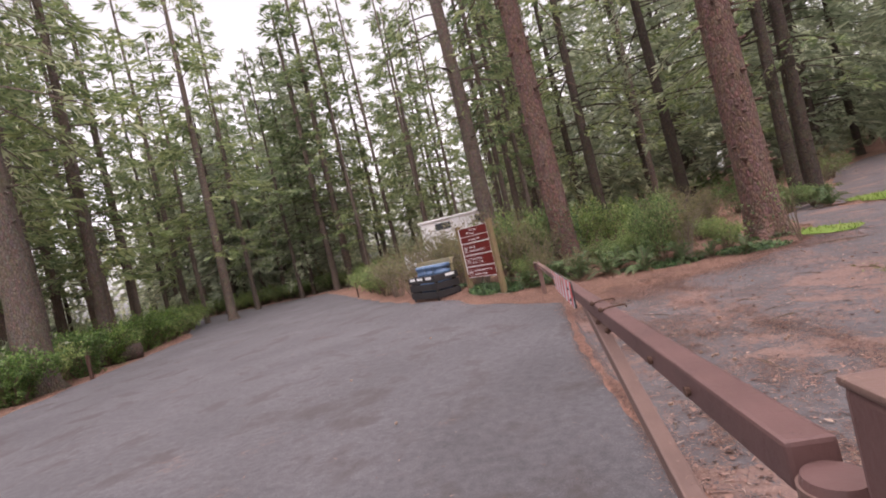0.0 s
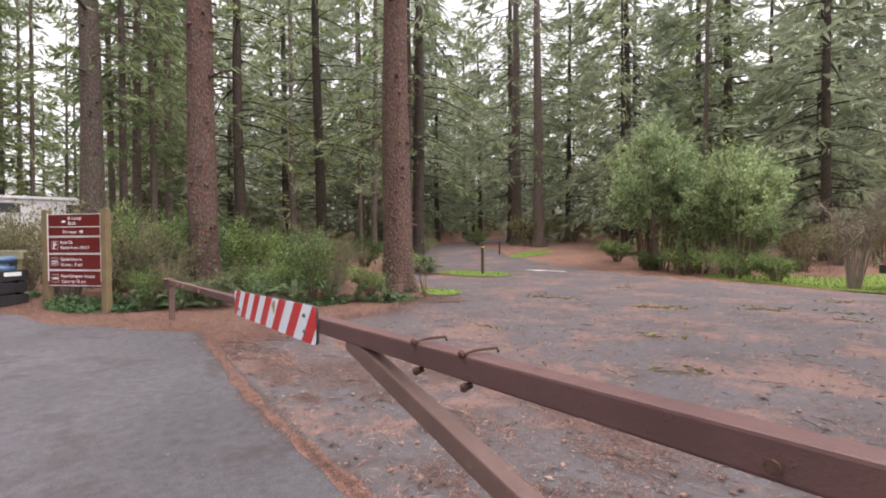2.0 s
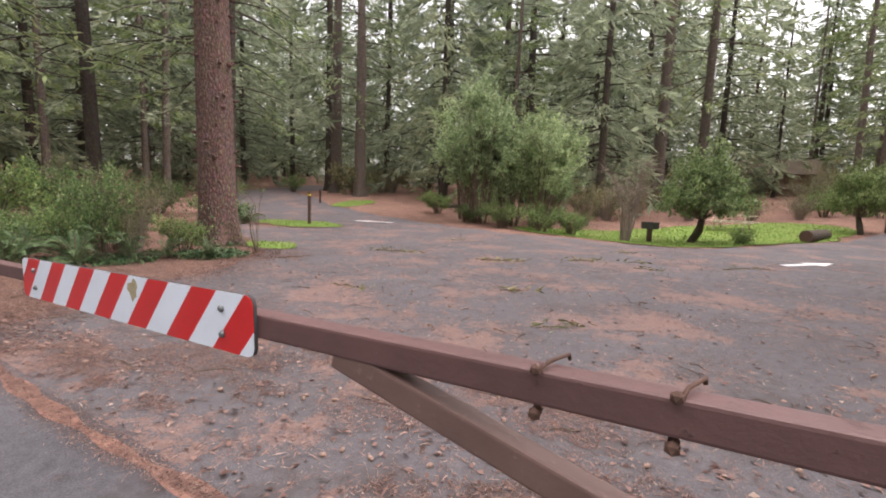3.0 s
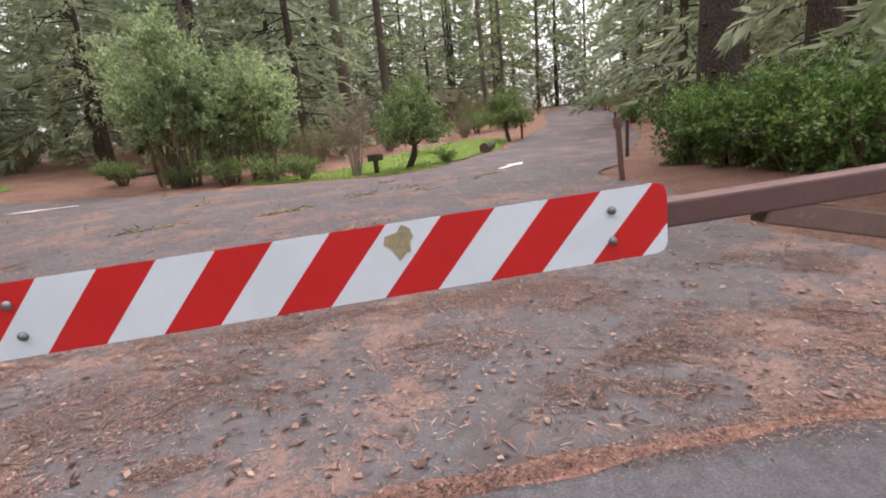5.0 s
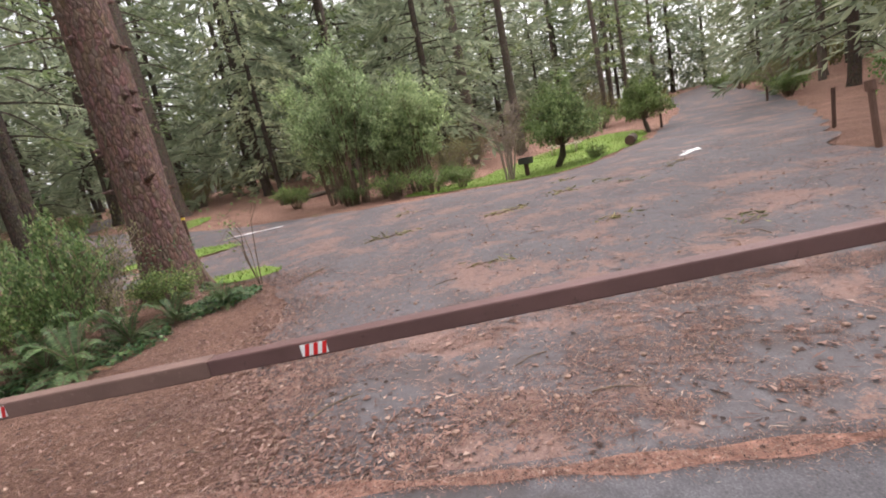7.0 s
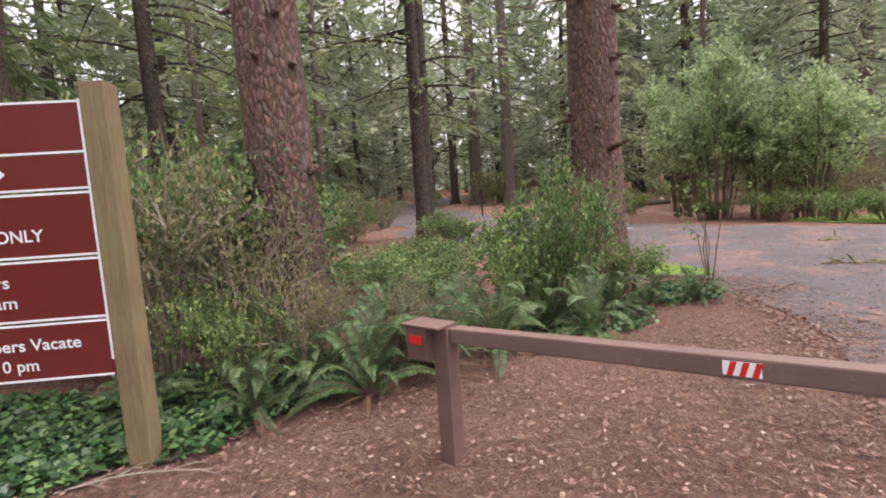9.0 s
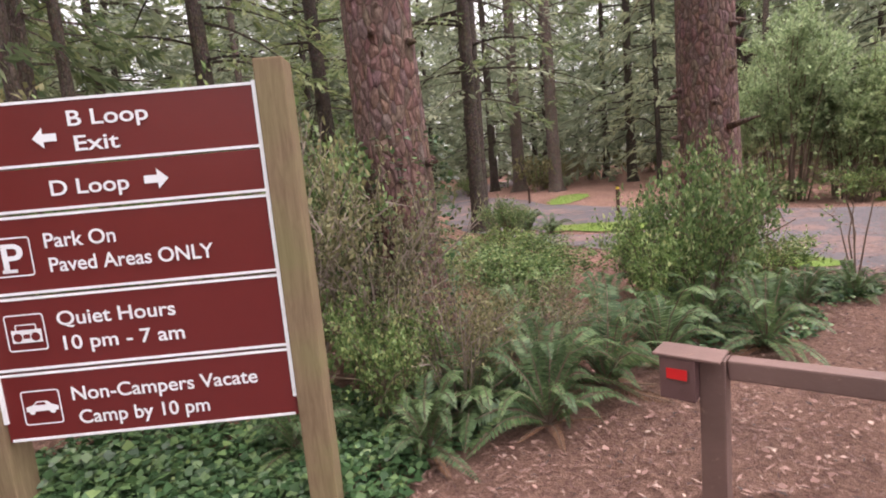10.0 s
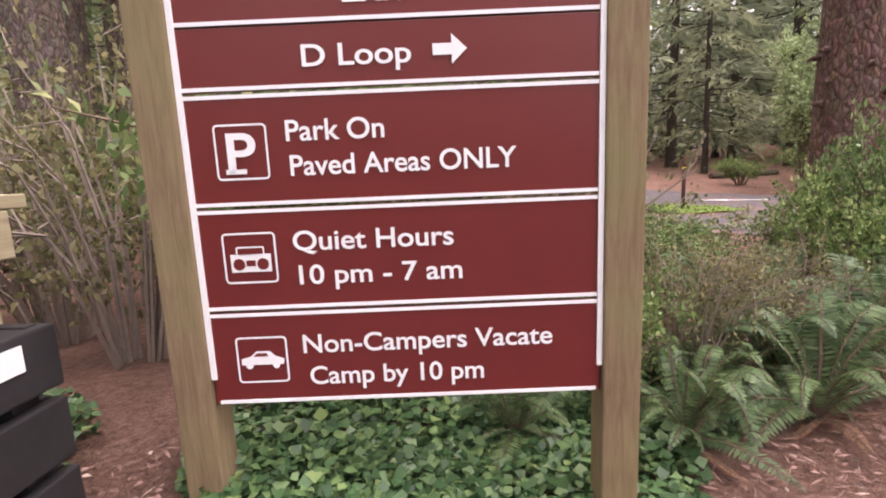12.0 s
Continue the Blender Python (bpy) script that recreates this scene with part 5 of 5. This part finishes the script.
# grass
def grass():
    rng = np.random.default_rng(480)
    n = 30000
    x, y = rng.uniform(13, 34, n), rng.uniform(-14, 5, n)
    ok = lawn_sdf(x, y) < 0.05
    x2, y2 = rng.uniform(3.5, 25, n), rng.uniform(1.5, 18, n)
    ok2 = islet_sdf(x2, y2) < 0.06
    x, y = np.concatenate([x[ok], x2[ok2]]), np.concatenate([y[ok], y2[ok2]])
    k = len(x)
    base = np.stack([x, y, land(x, y) + 0.02], 1)
    d = unit(np.stack([rng.normal(0, 0.5, k), rng.normal(0, 0.5, k), np.ones(k)], 1))
    L = rng.uniform(0.04, 0.11, (k, 1))
    sd = unit(np.cross(d, rng.normal(0, 1, (k, 3)))) * 0.012
    tagged(new("grass", leaves_mesh("grass", base, d * L, sd, LEAF_GRASS)), "bright green short grass blades", "grass", kind="stuff")


grass()


# fallen needles, leaves and bark chips
def litter():
    rng = np.random.default_rng(490)
    xs, ys, sc = [], [], []

    def add(x, y, s):
        xs.append(x), ys.append(y), sc.append(np.broadcast_to(s, np.shape(x)))

    # drift of needles under the gate
    k = 26000
    y = rng.uniform(-7.0, 2.2, k)
    x = 0.25 + 0.06 * np.sin(y * 0.9) + rng.normal(0, 0.05, k) * (1 + 0.4 * np.sin(y * 2.3))
    add(x, y, 0.45)
    # loop road, thicker in drifts
    k = 24000
    x, y = 0.3 + 13 * rng.uniform(0, 1, k) ** 1.5, rng.uniform(-9, 6, k)
    drift = np.sin(1.1 * x + 0.5 * y) + np.sin(0.7 * y - 1.6 * x + 1.2) + np.sin(2.6 * x + 1.9 * y + 0.4) * 0.8
    keep = (rng.uniform(-2.4, 2.6, k) < drift) & (loop_sdf(x, y) < 0.2)
    add(x[keep], y[keep], 1.0)
    # small thick heaps of fine needles
    for _ in range(95):
        cx, cy, r = 0.5 + 6.5 * rng.uniform(0, 1) ** 1.4, rng.uniform(-7.5, 3.0), rng.uniform(0.08, 0.34)
        k = int(1500 * r)
        x, y = cx + rng.normal(0, r, k) * 0.7, cy + rng.normal(0, r, k) * 1.3
        keep = loop_sdf(x, y) < 0.15
        add(x[keep], y[keep], 0.6)
    k = 17000
    x, y = 0.35 + 15 * rng.uniform(0, 1, k) ** 1.3, rng.uniform(-10, 8, k)
    keep = loop_sdf(x, y) < 0.1
    add(x[keep], y[keep], 1.15)
    # bed round the latch post and sign
    k = 26000
    x, y = rng.uniform(-4.5, 6.5, k), rng.uniform(0.2, 6.0, k)
    keep = (main_sdf(x, y) > -0.25) & (loop_sdf(x, y) > -0.5)
    add(x[keep], y[keep], 1.0)
    k = 3500
    x, y = rng.uniform(1.5, 9, k), rng.uniform(-9.5, -5.5, k)
    keep = loop_sdf(x, y) > -0.6
    add(x[keep], y[keep], 1.0)
    k = 40000
    x, y = rng.uniform(0.3, 16, k), rng.uniform(-10, 10, k)
    e = loop_sdf(x, y)
    keep = (e < 0.3) & (rng.uniform(-1.3, 0.25, k) < e * 1.0) & (rng.random(k) < 0.75)
    add(x[keep], y[keep], 0.95)
    # ragged border where the bed meets the asphalt
    k = 110000
    x, y = rng.uniform(0.3, 6.5, k), rng.uniform(-0.5, 5.0, k)
    e = loop_sdf(x, y)
    keep = (e < 0.25) & (rng.normal(0, 0.45, k) + 0.25 * np.sin(3 * x + 2 * y) > -e + 0.1)
    add(x[keep], y[keep], 1.12)
    # dark curled leaves and bark pieces, on the road and thicker in the bed
    k = 7000
    x, y = 0.35 + 15 * rng.uniform(0, 1, k) ** 1.2, rng.uniform(-9.5, 8, k)
    keep = loop_sdf(x, y) < 0.1
    add(x[keep], y[keep], 1.55)
    k = 12000
    x, y = rng.uniform(-4.0, 6.5, k), rng.uniform(0.2, 6.0, k)
    keep = (main_sdf(x, y) > -0.1) & (loop_sdf(x, y) > -0.3)
    add(x[keep], y[keep], 1.2)
    # matted islands of needles close behind the gate
    for _ in range(70):
        cx, cy, r = 0.45 + 1.9 * rng.uniform(0, 1) ** 1.2, rng.uniform(-6.8, 2.4), rng.uniform(0.1, 0.3)
        k = int(7500 * r)
        a, q = rng.uniform(0, math.tau, k), np.sqrt(rng.uniform(0, 1, k))
        edge = r * (1 + 0.35 * np.sin(3 * a + cx * 9) + 0.2 * np.sin(7 * a + cy * 5))
        add(cx + q * edge * np.cos(a), cy + 1.7 * q * edge * np.sin(a), 0.5)
    # a thin scatter on the open road
    k = 700
    add(rng.uniform(-9, 0.2, k), rng.uniform(-8, 7, k), 0.8)
    x, y, s = np.concatenate(xs), np.concatenate(ys), np.concatenate(sc)
    k = len(x)
    base = np.stack([x, y, land(x, y) + 0.014 + rng.uniform(0, 0.012, k)], 1)
    a = rng.uniform(0, math.tau, k)
    d = np.stack([np.cos(a), np.sin(a), rng.uniform(-0.12, 0.2, k)], 1)
    chip = rng.random(k) < np.where(s > 1.1, 0.6, 0.13)
    L = np.where(chip, rng.uniform(0.014, 0.042, k), rng.uniform(0.03, 0.085, k))[:, None] * s[:, None]
    w = np.where(chip, rng.uniform(0.22, 0.42, k), rng.uniform(0.03, 0.07, k))[:, None] * L
    sd = np.stack([-np.sin(a), np.cos(a), rng.uniform(-0.3, 0.3, k)], 1) * w
    tagged(new("needle_litter", leaves_mesh("needle_litter", base, d * L, sd, LITTER)), "fallen brown needles, leaves and bark chips", "litter", kind="stuff")


litter()


def fallen_branch(seed, x, y, length, r, turn, label, tufts=0, mat=TWIG):
    rng = np.random.default_rng(seed)
    ob = thing("fallen_branch", pose(x, y, land1(x, y) + 0.012, 0, 0, turn), label, "branch", "fallen twigs")
    pts = [(length * (u - 0.5), 0.08 * length * math.sin(3 * u + seed), r + 0.01 * math.sin(5 * u)) for u in np.linspace(0, 1, 7)]
    bm = tube(bmesh.new(), pts, np.linspace(r, r * 0.4, 7).tolist(), 6)
    for k in range(5):
        u = rng.uniform(0.2, 0.95)
        p = pts[int(u * 6)]
        a = rng.uniform(-1, 1)
        tube(bm, [p, (p[0] + 0.1 * length, p[1] + 0.12 * length * a, p[2] + 0.01), (p[0] + 0.2 * length, p[1] + 0.22 * length * a, r * 0.5)], [r * 0.5, r * 0.4, r * 0.2], 4)
    part("stick", bm, mat, ob)
    if tufts:
        b = np.array(pts)[rng.integers(0, 7, tufts)] + rng.normal(0, 0.09, (tufts, 3)) * np.array([1, 1, 0.25])
        b[:, 2] = np.abs(b[:, 2]) + 0.005
        d = unit(rng.normal(0, 1, (tufts, 3)) * np.array([1, 1, 0.3])) * rng.uniform(0.08, 0.2, (tufts, 1))
        s = unit(np.cross(d, rng.normal(0, 1, (tufts, 3)))) * 0.014
        f = new("foliage", leaves_mesh("foliage", b, d, s, LEAF_OLIVE))
        f.parent = ob


for k, (x, y, ln, r, turn, tufts) in enumerate([(8.3, -1.1, 0.9, 0.012, -60, 60), (7.8, 1.4, 0.9, 0.01, -70, 60), (9.6, -2.5, 0.7, 0.01, -65, 40), (1.07, 0.4, 0.35, 0.008, -40, 0), (0.8, -1.4, 0.4, 0.006, -85, 0), (1.5, -3.4, 0.45, 0.005, -70, 0),
                                          (2.3, -2.0, 0.4, 0.005, 20, 0), (5.5, 2.2, 0.8, 0.008, -20, 0), (11.0, -5.6, 1.2, 0.014, -50, 20), (-1.0, 4.45, 0.75, 0.007, -40, 0), (1.0, -4.6, 0.35, 0.004, 30, 0)]):
    fallen_branch(500 + k, x, y, ln, r, turn, "broken brown twig lying on the ground", tufts, TWIG_PALE if k in (9,) else TWIG)

rng = np.random.default_rng(516)
for k in range(60):
    x, y = 0.45 + 5.5 * float(rng.uniform()) ** 1.4, float(rng.uniform(-6.8, 2.5))
    fallen_branch(540 + k, x, y, float(rng.uniform(0.1, 0.38)), float(rng.uniform(0.0025, 0.005)), float(rng.uniform(0, 180)), "thin broken brown twig lying on the asphalt")
for k in range(7):
    x, y = 4 + 9 * float(rng.uniform()), float(rng.uniform(-6, 4))
    fallen_branch(610 + k, x, y, float(rng.uniform(0.3, 0.7)), 0.006, float(rng.uniform(-90, -30)), "small needled conifer twig fallen on the asphalt", 22)

# fir cones on the road beyond the gate
bm = bmesh.new()
bmesh.ops.create_uvsphere(bm, u_segments=8, v_segments=6, radius=0.014, matrix=Matrix.Diagonal((1.7, 1, 0.9, 1)))
CONE = tagged(link_mesh("fir_cone", bm, CONE_TAN, None, "small tan fir cone on the asphalt"), category="cone", group="fallen cones")
spots = [(0.95, -2.35), (1.15, -2.75), (1.3, -3.1), (0.8, -1.0), (1.9, -1.3), (2.4, -4.2), (2.1, -0.2), (3.2, -2.6), (3.0, 0.6), (4.1, -1.4), (4.4, -3.8), (1.4, 0.8), (2.8, -5.2), (1.7, -5.0), (0.7, -5.6), (5.2, 0.2), (5.8, -2.7), (6.4, -4.4), (3.7, -4.9), (1.2, -6.1), (-1.8, -3.2), (-3.0, -1.2), (-2.2, 0.8)]
rng = np.random.default_rng(515)
spots += [(0.45 + 6.5 * float(u) ** 1.5, float(v)) for u, v in zip(rng.uniform(0, 1, 90), rng.uniform(-7, 2.5, 90))]
for k, (x, y) in enumerate(spots):
    m = pose(x, y, land1(x, y) + 0.024, 0, 0, 67 * k)
    if k == 0:
        CONE.matrix_basis = m
    else:
        copy_thing(CONE, m)


# ---- posts, picnic ground, camper ----
def marker_post(x, y, h, w, mat, label, tilt=(0, 0), tag=None, cap=False):
    x, y = (float(v) for v in outward(x, y))
    ob = thing("marker_post", pose(x, y, land1(x, y), tilt[0], tilt[1], 20), label, "post", "posts along the loop road")
    part("shaft", one_box((w, w, h + 0.3), pose(0, 0, h / 2 - 0.15), 0.006), mat, ob)
    if tag:
        part("tag", one_box((w * 1.04, w * 1.04, 0.07), pose(0, 0, h - 0.09), 0.002), tag, ob, "small yellow site tag")
    if cap:
        part("number_box", one_box((0.13, 0.1, 0.18), pose(0, 0, h + 0.04), 0.006), mat, ob, "brown wooden number block")
    return ob


marker_post(10.5, 7.27, 1.2, 0.09, DARK_POST, "dark wooden marker post in a grass patch", tag=YELLOW_TAG)
marker_post(6.66, -7.25, 1.02, 0.075, BROWN_POST, "brown wooden site post with number block beside hedge", (0, 6), None, True)
marker_post(10.9, -9.5, 1.0, 0.07, DARK_POST, "dark wooden post beside hedge")
for x, y in ((18.0, 14.6), (41.6, -14.6), (29.5, -20.4), (25.2, -10.6), (26.4, -16.6), (-14.9, 6.0), (-9.5, 17.6)):
    marker_post(x, y, 0.8, 0.09, DARK_POST, "dark wooden site marker post", tag=YELLOW_TAG if x > 40 else None)


def grill(x, y):
    x, y = (float(v) for v in outward(x, y))
    ob = thing("park_grill", pose(x, y, land1(x, y), 0, 0, 60), "black steel charcoal grill on a stub post", "grill")
    part("pedestal", cyl(bmesh.new(), 0.1, 0.1, 0.55, pose(0, 0, 0.25)), DARK_POST, ob)
    bm = bmesh.new()
    for sx, sy, px, py in ((0.5, 0.02, 0, -0.2), (0.5, 0.02, 0, 0.2), (0.02, 0.4, -0.25, 0), (0.02, 0.4, 0.25, 0)):
        box(bm, (sx, sy, 0.26), pose(px, py, 0.66), 0.003)
    box(bm, (0.5, 0.4, 0.015), pose(0, 0, 0.54))
    part("firebox", bm, GRILL_STEEL, ob)
    for k in range(9):
        part("grate_bar", one_box((0.01, 0.4, 0.01), pose(-0.2 + 0.05 * k, 0, 0.74)), GRILL_STEEL, ob)


grill(17.6, -2.65)


def picnic_table(x, y, turn, s=1.0):
    x, y = (float(v) for v in outward(x, y))
    ob = thing("picnic_table", pose(x, y, land1(x, y), 0, 0, turn), "pale weathered wooden picnic table with attached benches", "table", "picnic tables")
    ob.scale = (s, s, s)
    for k in range(5):
        part("top_plank", one_box((1.85, 0.135, 0.04), pose(0, -0.29 + 0.145 * k, 0.74), 0.004), TABLE_WOOD, ob)
    for yy in (-0.72, 0.72):
        for d in (-0.07, 0.07):
            part("bench_plank", one_box((1.85, 0.13, 0.04), pose(0, yy + d, 0.44), 0.004), TABLE_WOOD, ob)
    for xx in (-0.62, 0.62):
        part("crossbeam", one_box((0.05, 1.6, 0.09), pose(xx, 0, 0.38)), TABLE_WOOD, ob)
        part("top_cleat", one_box((0.05, 0.68, 0.07), pose(xx, 0, 0.685)), TABLE_WOOD, ob)
        for sgn in (-1, 1):
            part("leg", one_box((0.045, 0.09, 0.84), pose(xx + 0.05, sgn * 0.42, 0.36, sgn * 30), 0.003), TABLE_WOOD, ob)


picnic_table(23.4, -5.2, 75)
picnic_table(32.2, -1.9, 70)


def log_barrier(x, y, length, r, turn, label):
    x, y = (float(v) for v in outward(x, y))
    rng = np.random.default_rng(int(abs(x * 10)))
    ob = thing("log", pose(x, y, land1(x, y) + r * 0.85, 0, 0, turn), label, "log")
    bm = bmesh.new()
    rings = []
    for i in range(9):
        u = length * (i / 8 - 0.5)
        rr = r * (1 + rng.uniform(-0.08, 0.08))
        rings.append([bm.verts.new((u, rr * math.cos(k * math.tau / 14) * (1 + 0.05 * math.sin(3 * k)), rr * math.sin(k * math.tau / 14))) for k in range(14)])
    for a, b in zip(rings, rings[1:]):
        for k in range(14):
            bm.faces.new((a[k], a[(k + 1) % 14], b[(k + 1) % 14], b[k]))
    part("bark", bm, BARK_GREY, ob, smooth=True)
    for sgn in (-1, 1):
        part("cut_end", cyl(bmesh.new(), r * 0.97, r * 0.97, 0.02, pose(sgn * (length / 2), 0, 0, 0, 90, 0), 14), DARK_POST, ob, "dark sawn log end")


log_barrier(21.5, -7.9, 2.6, 0.24, -20, "short mossy log lying at the edge of the lawn")
log_barrier(-17.2, 9.6, 1.5, 0.34, 50, "weathered stump log at the road edge")
log_barrier(-19.6, 13.2, 1.1, 0.34, 40, "weathered stump log at the road edge")
log_barrier(23.5, 8.6, 4.2, 0.14, -30, "long thin log edging a camp site")


def road_arrow(x, y, turn, s):
    x, y = (float(v) for v in outward(x, y))
    ob = thing("road_arrow", pose(x, y, land1(x, y) + 0.018, 0, 0, turn), "worn white painted arrow on the asphalt", "road marking", "painted arrows")
    ob.scale = (s, s, 1)
    bm = bmesh.new()
    pts = [(-0.95, -0.09), (0.1, -0.09), (0.1, -0.28), (0.95, 0), (0.1, 0.28), (0.1, 0.09), (-0.95, 0.09)]
    a = [bm.verts.new((x, y, 0.003)) for x, y in pts]
    b = [bm.verts.new((x, y, -0.002)) for x, y in pts]
    bm.faces.new(a)
    for i in range(7):
        bm.faces.new((a[i], b[i], b[(i + 1) % 7], a[(i + 1) % 7]))
    part("paint", bm, ROAD_PAINT, ob)


road_arrow(13.4, 6.85, 105, 1.0)
road_arrow(12.35, -6.75, -36, 1.0)


def camper(x, y, turn):
    ob = thing("camper_van", pose(x, y, land1(x, y) + 0.1, 0, 0, turn), "white boxy camper with dark windows behind the bushes", "camper")
    L, W, H = 4.4, 2.1, 3.25
    part("body", one_box((L, W, 2.4), pose(0, 0, 1.95), 0.05), CAMPER_WHITE, ob)
    part("roof", one_box((L + 0.25, W + 0.2, 0.14), pose(0, 0, H - 0.03), 0.04), CAMPER_WHITE, ob)
    part("cab", one_box((1.5, W - 0.1, 1.0), pose(-L / 2 - 0.7, 0, 1.1), 0.15), CAMPER_WHITE, ob)
    for xx, w in ((-0.85, 0.95), (1.45, 0.62)):
        f = part("window", one_box((w, 0.03, 0.42), pose(xx, -W / 2 - 0.005, 2.78), 0.01), GLASS_DARK, ob, "dark tinted camper window")
        part("window_frame", one_box((w + 0.08, 0.02, 0.5), pose(xx, -W / 2 - 0.003, 2.78), 0.008), SIGN_WHITE, f)
    part("window", one_box((0.03, 0.9, 0.42), pose(-L / 2 - 0.005, -0.2, 2.75), 0.01), GLASS_DARK, ob, "dark tinted camper window")
    for xx in (-2.6, 1.3):
        for yy in (-0.9, 0.9):
            wheel = part("wheel", cyl(bmesh.new(), 0.36, 0.36, 0.24, pose(xx, yy, 0.42, 90, 0, 0), 20), BLACK_LUMBER, ob)
            part("rim", cyl(bmesh.new(), 0.2, 0.2, 0.02, pose(xx, yy + math.copysign(0.13, yy), 0.42, 90, 0, 0), 16), BOLT, wheel)
    part("chassis", one_box((L + 0.6, 1.5, 0.25), pose(-0.4, 0, 0.65)), BLACK_LUMBER, ob)


camper(-3.6, 21.6, 3)


def restroom(x, y, turn):
    x, y = (float(v) for v in outward(x, y))
    ob = thing("park_building", pose(x, y, land1(x, y) - 0.1, 0, 0, turn), "low brown park building with shingled roof and white skylights", "building")
    part("wall", one_box((7.0, 5.0, 2.4), pose(0, 0, 1.2)), CABIN_WALL, ob)
    bm = bmesh.new()
    prism(bm, [(-3.4, 2.3), (3.4, 2.3), (0, 4.1)], 8.4, Matrix.Rotation(math.pi / 2, 4, "Z") @ Matrix.Translation((0, -4.2, 0)))
    roof = part("roof", bm, ROOF_SHINGLE, ob)
    for k in range(4):
        u = -2.4 + 1.5 * k
        for sgn in (-1,):
            m = pose(u, sgn * 1.5, 3.36, sgn * -28)
            part("skylight", one_box((0.9, 0.9, 0.12), m, 0.02), SKYLIGHT, roof, "white skylight panel")
    for yy in (-3.3,):
        part("door", one_box((0.95, 0.06, 2.0), pose(1.5, -2.52, 1.0)), DARK_POST, ob)


restroom(60.0, -8.6, 75)


# ---- distant woods closing the view ----
def far_woods():
    rng = np.random.default_rng(600)
    base = []
    for _ in range(620):
        a = rng.uniform(-2.2, 2.9)
        r = rng.uniform(74, 96)
        x, y = 4 + r * math.sin(a), 2 + r * math.cos(a)
        bearing = math.degrees(math.atan2(x + 1, y + 5))
        h = rng.uniform(11, 20) if -60 < bearing < 12 else rng.uniform(15, 26)
        k = 80
        u = rng.uniform(0, 1, k) ** 1.5
        w = (1.05 - u) * rng.uniform(1.0, 5.0, k)
        b = rng.uniform(0, math.tau, k)
        base.append(np.stack([x + w * np.cos(b), y + w * np.sin(b), land1(x, y) + h * u], 1))
    base = np.concatenate(base)
    k = len(base)
    d = unit(rng.normal(0, 1, (k, 3)) + np.array([0, 0, -0.7])) * rng.uniform(0.7, 1.7, (k, 1))
    s = unit(np.cross(d, rng.normal(0, 1, (k, 3)))) * rng.uniform(0.12, 0.3, (k, 1))
    tagged(new("far_woods", leaves_mesh("far_woods", base, d, s, NEEDLE_SPRUCE_HAZED)), "distant hazy green conifer woods around the campground", "woods", kind="stuff")


far_woods()
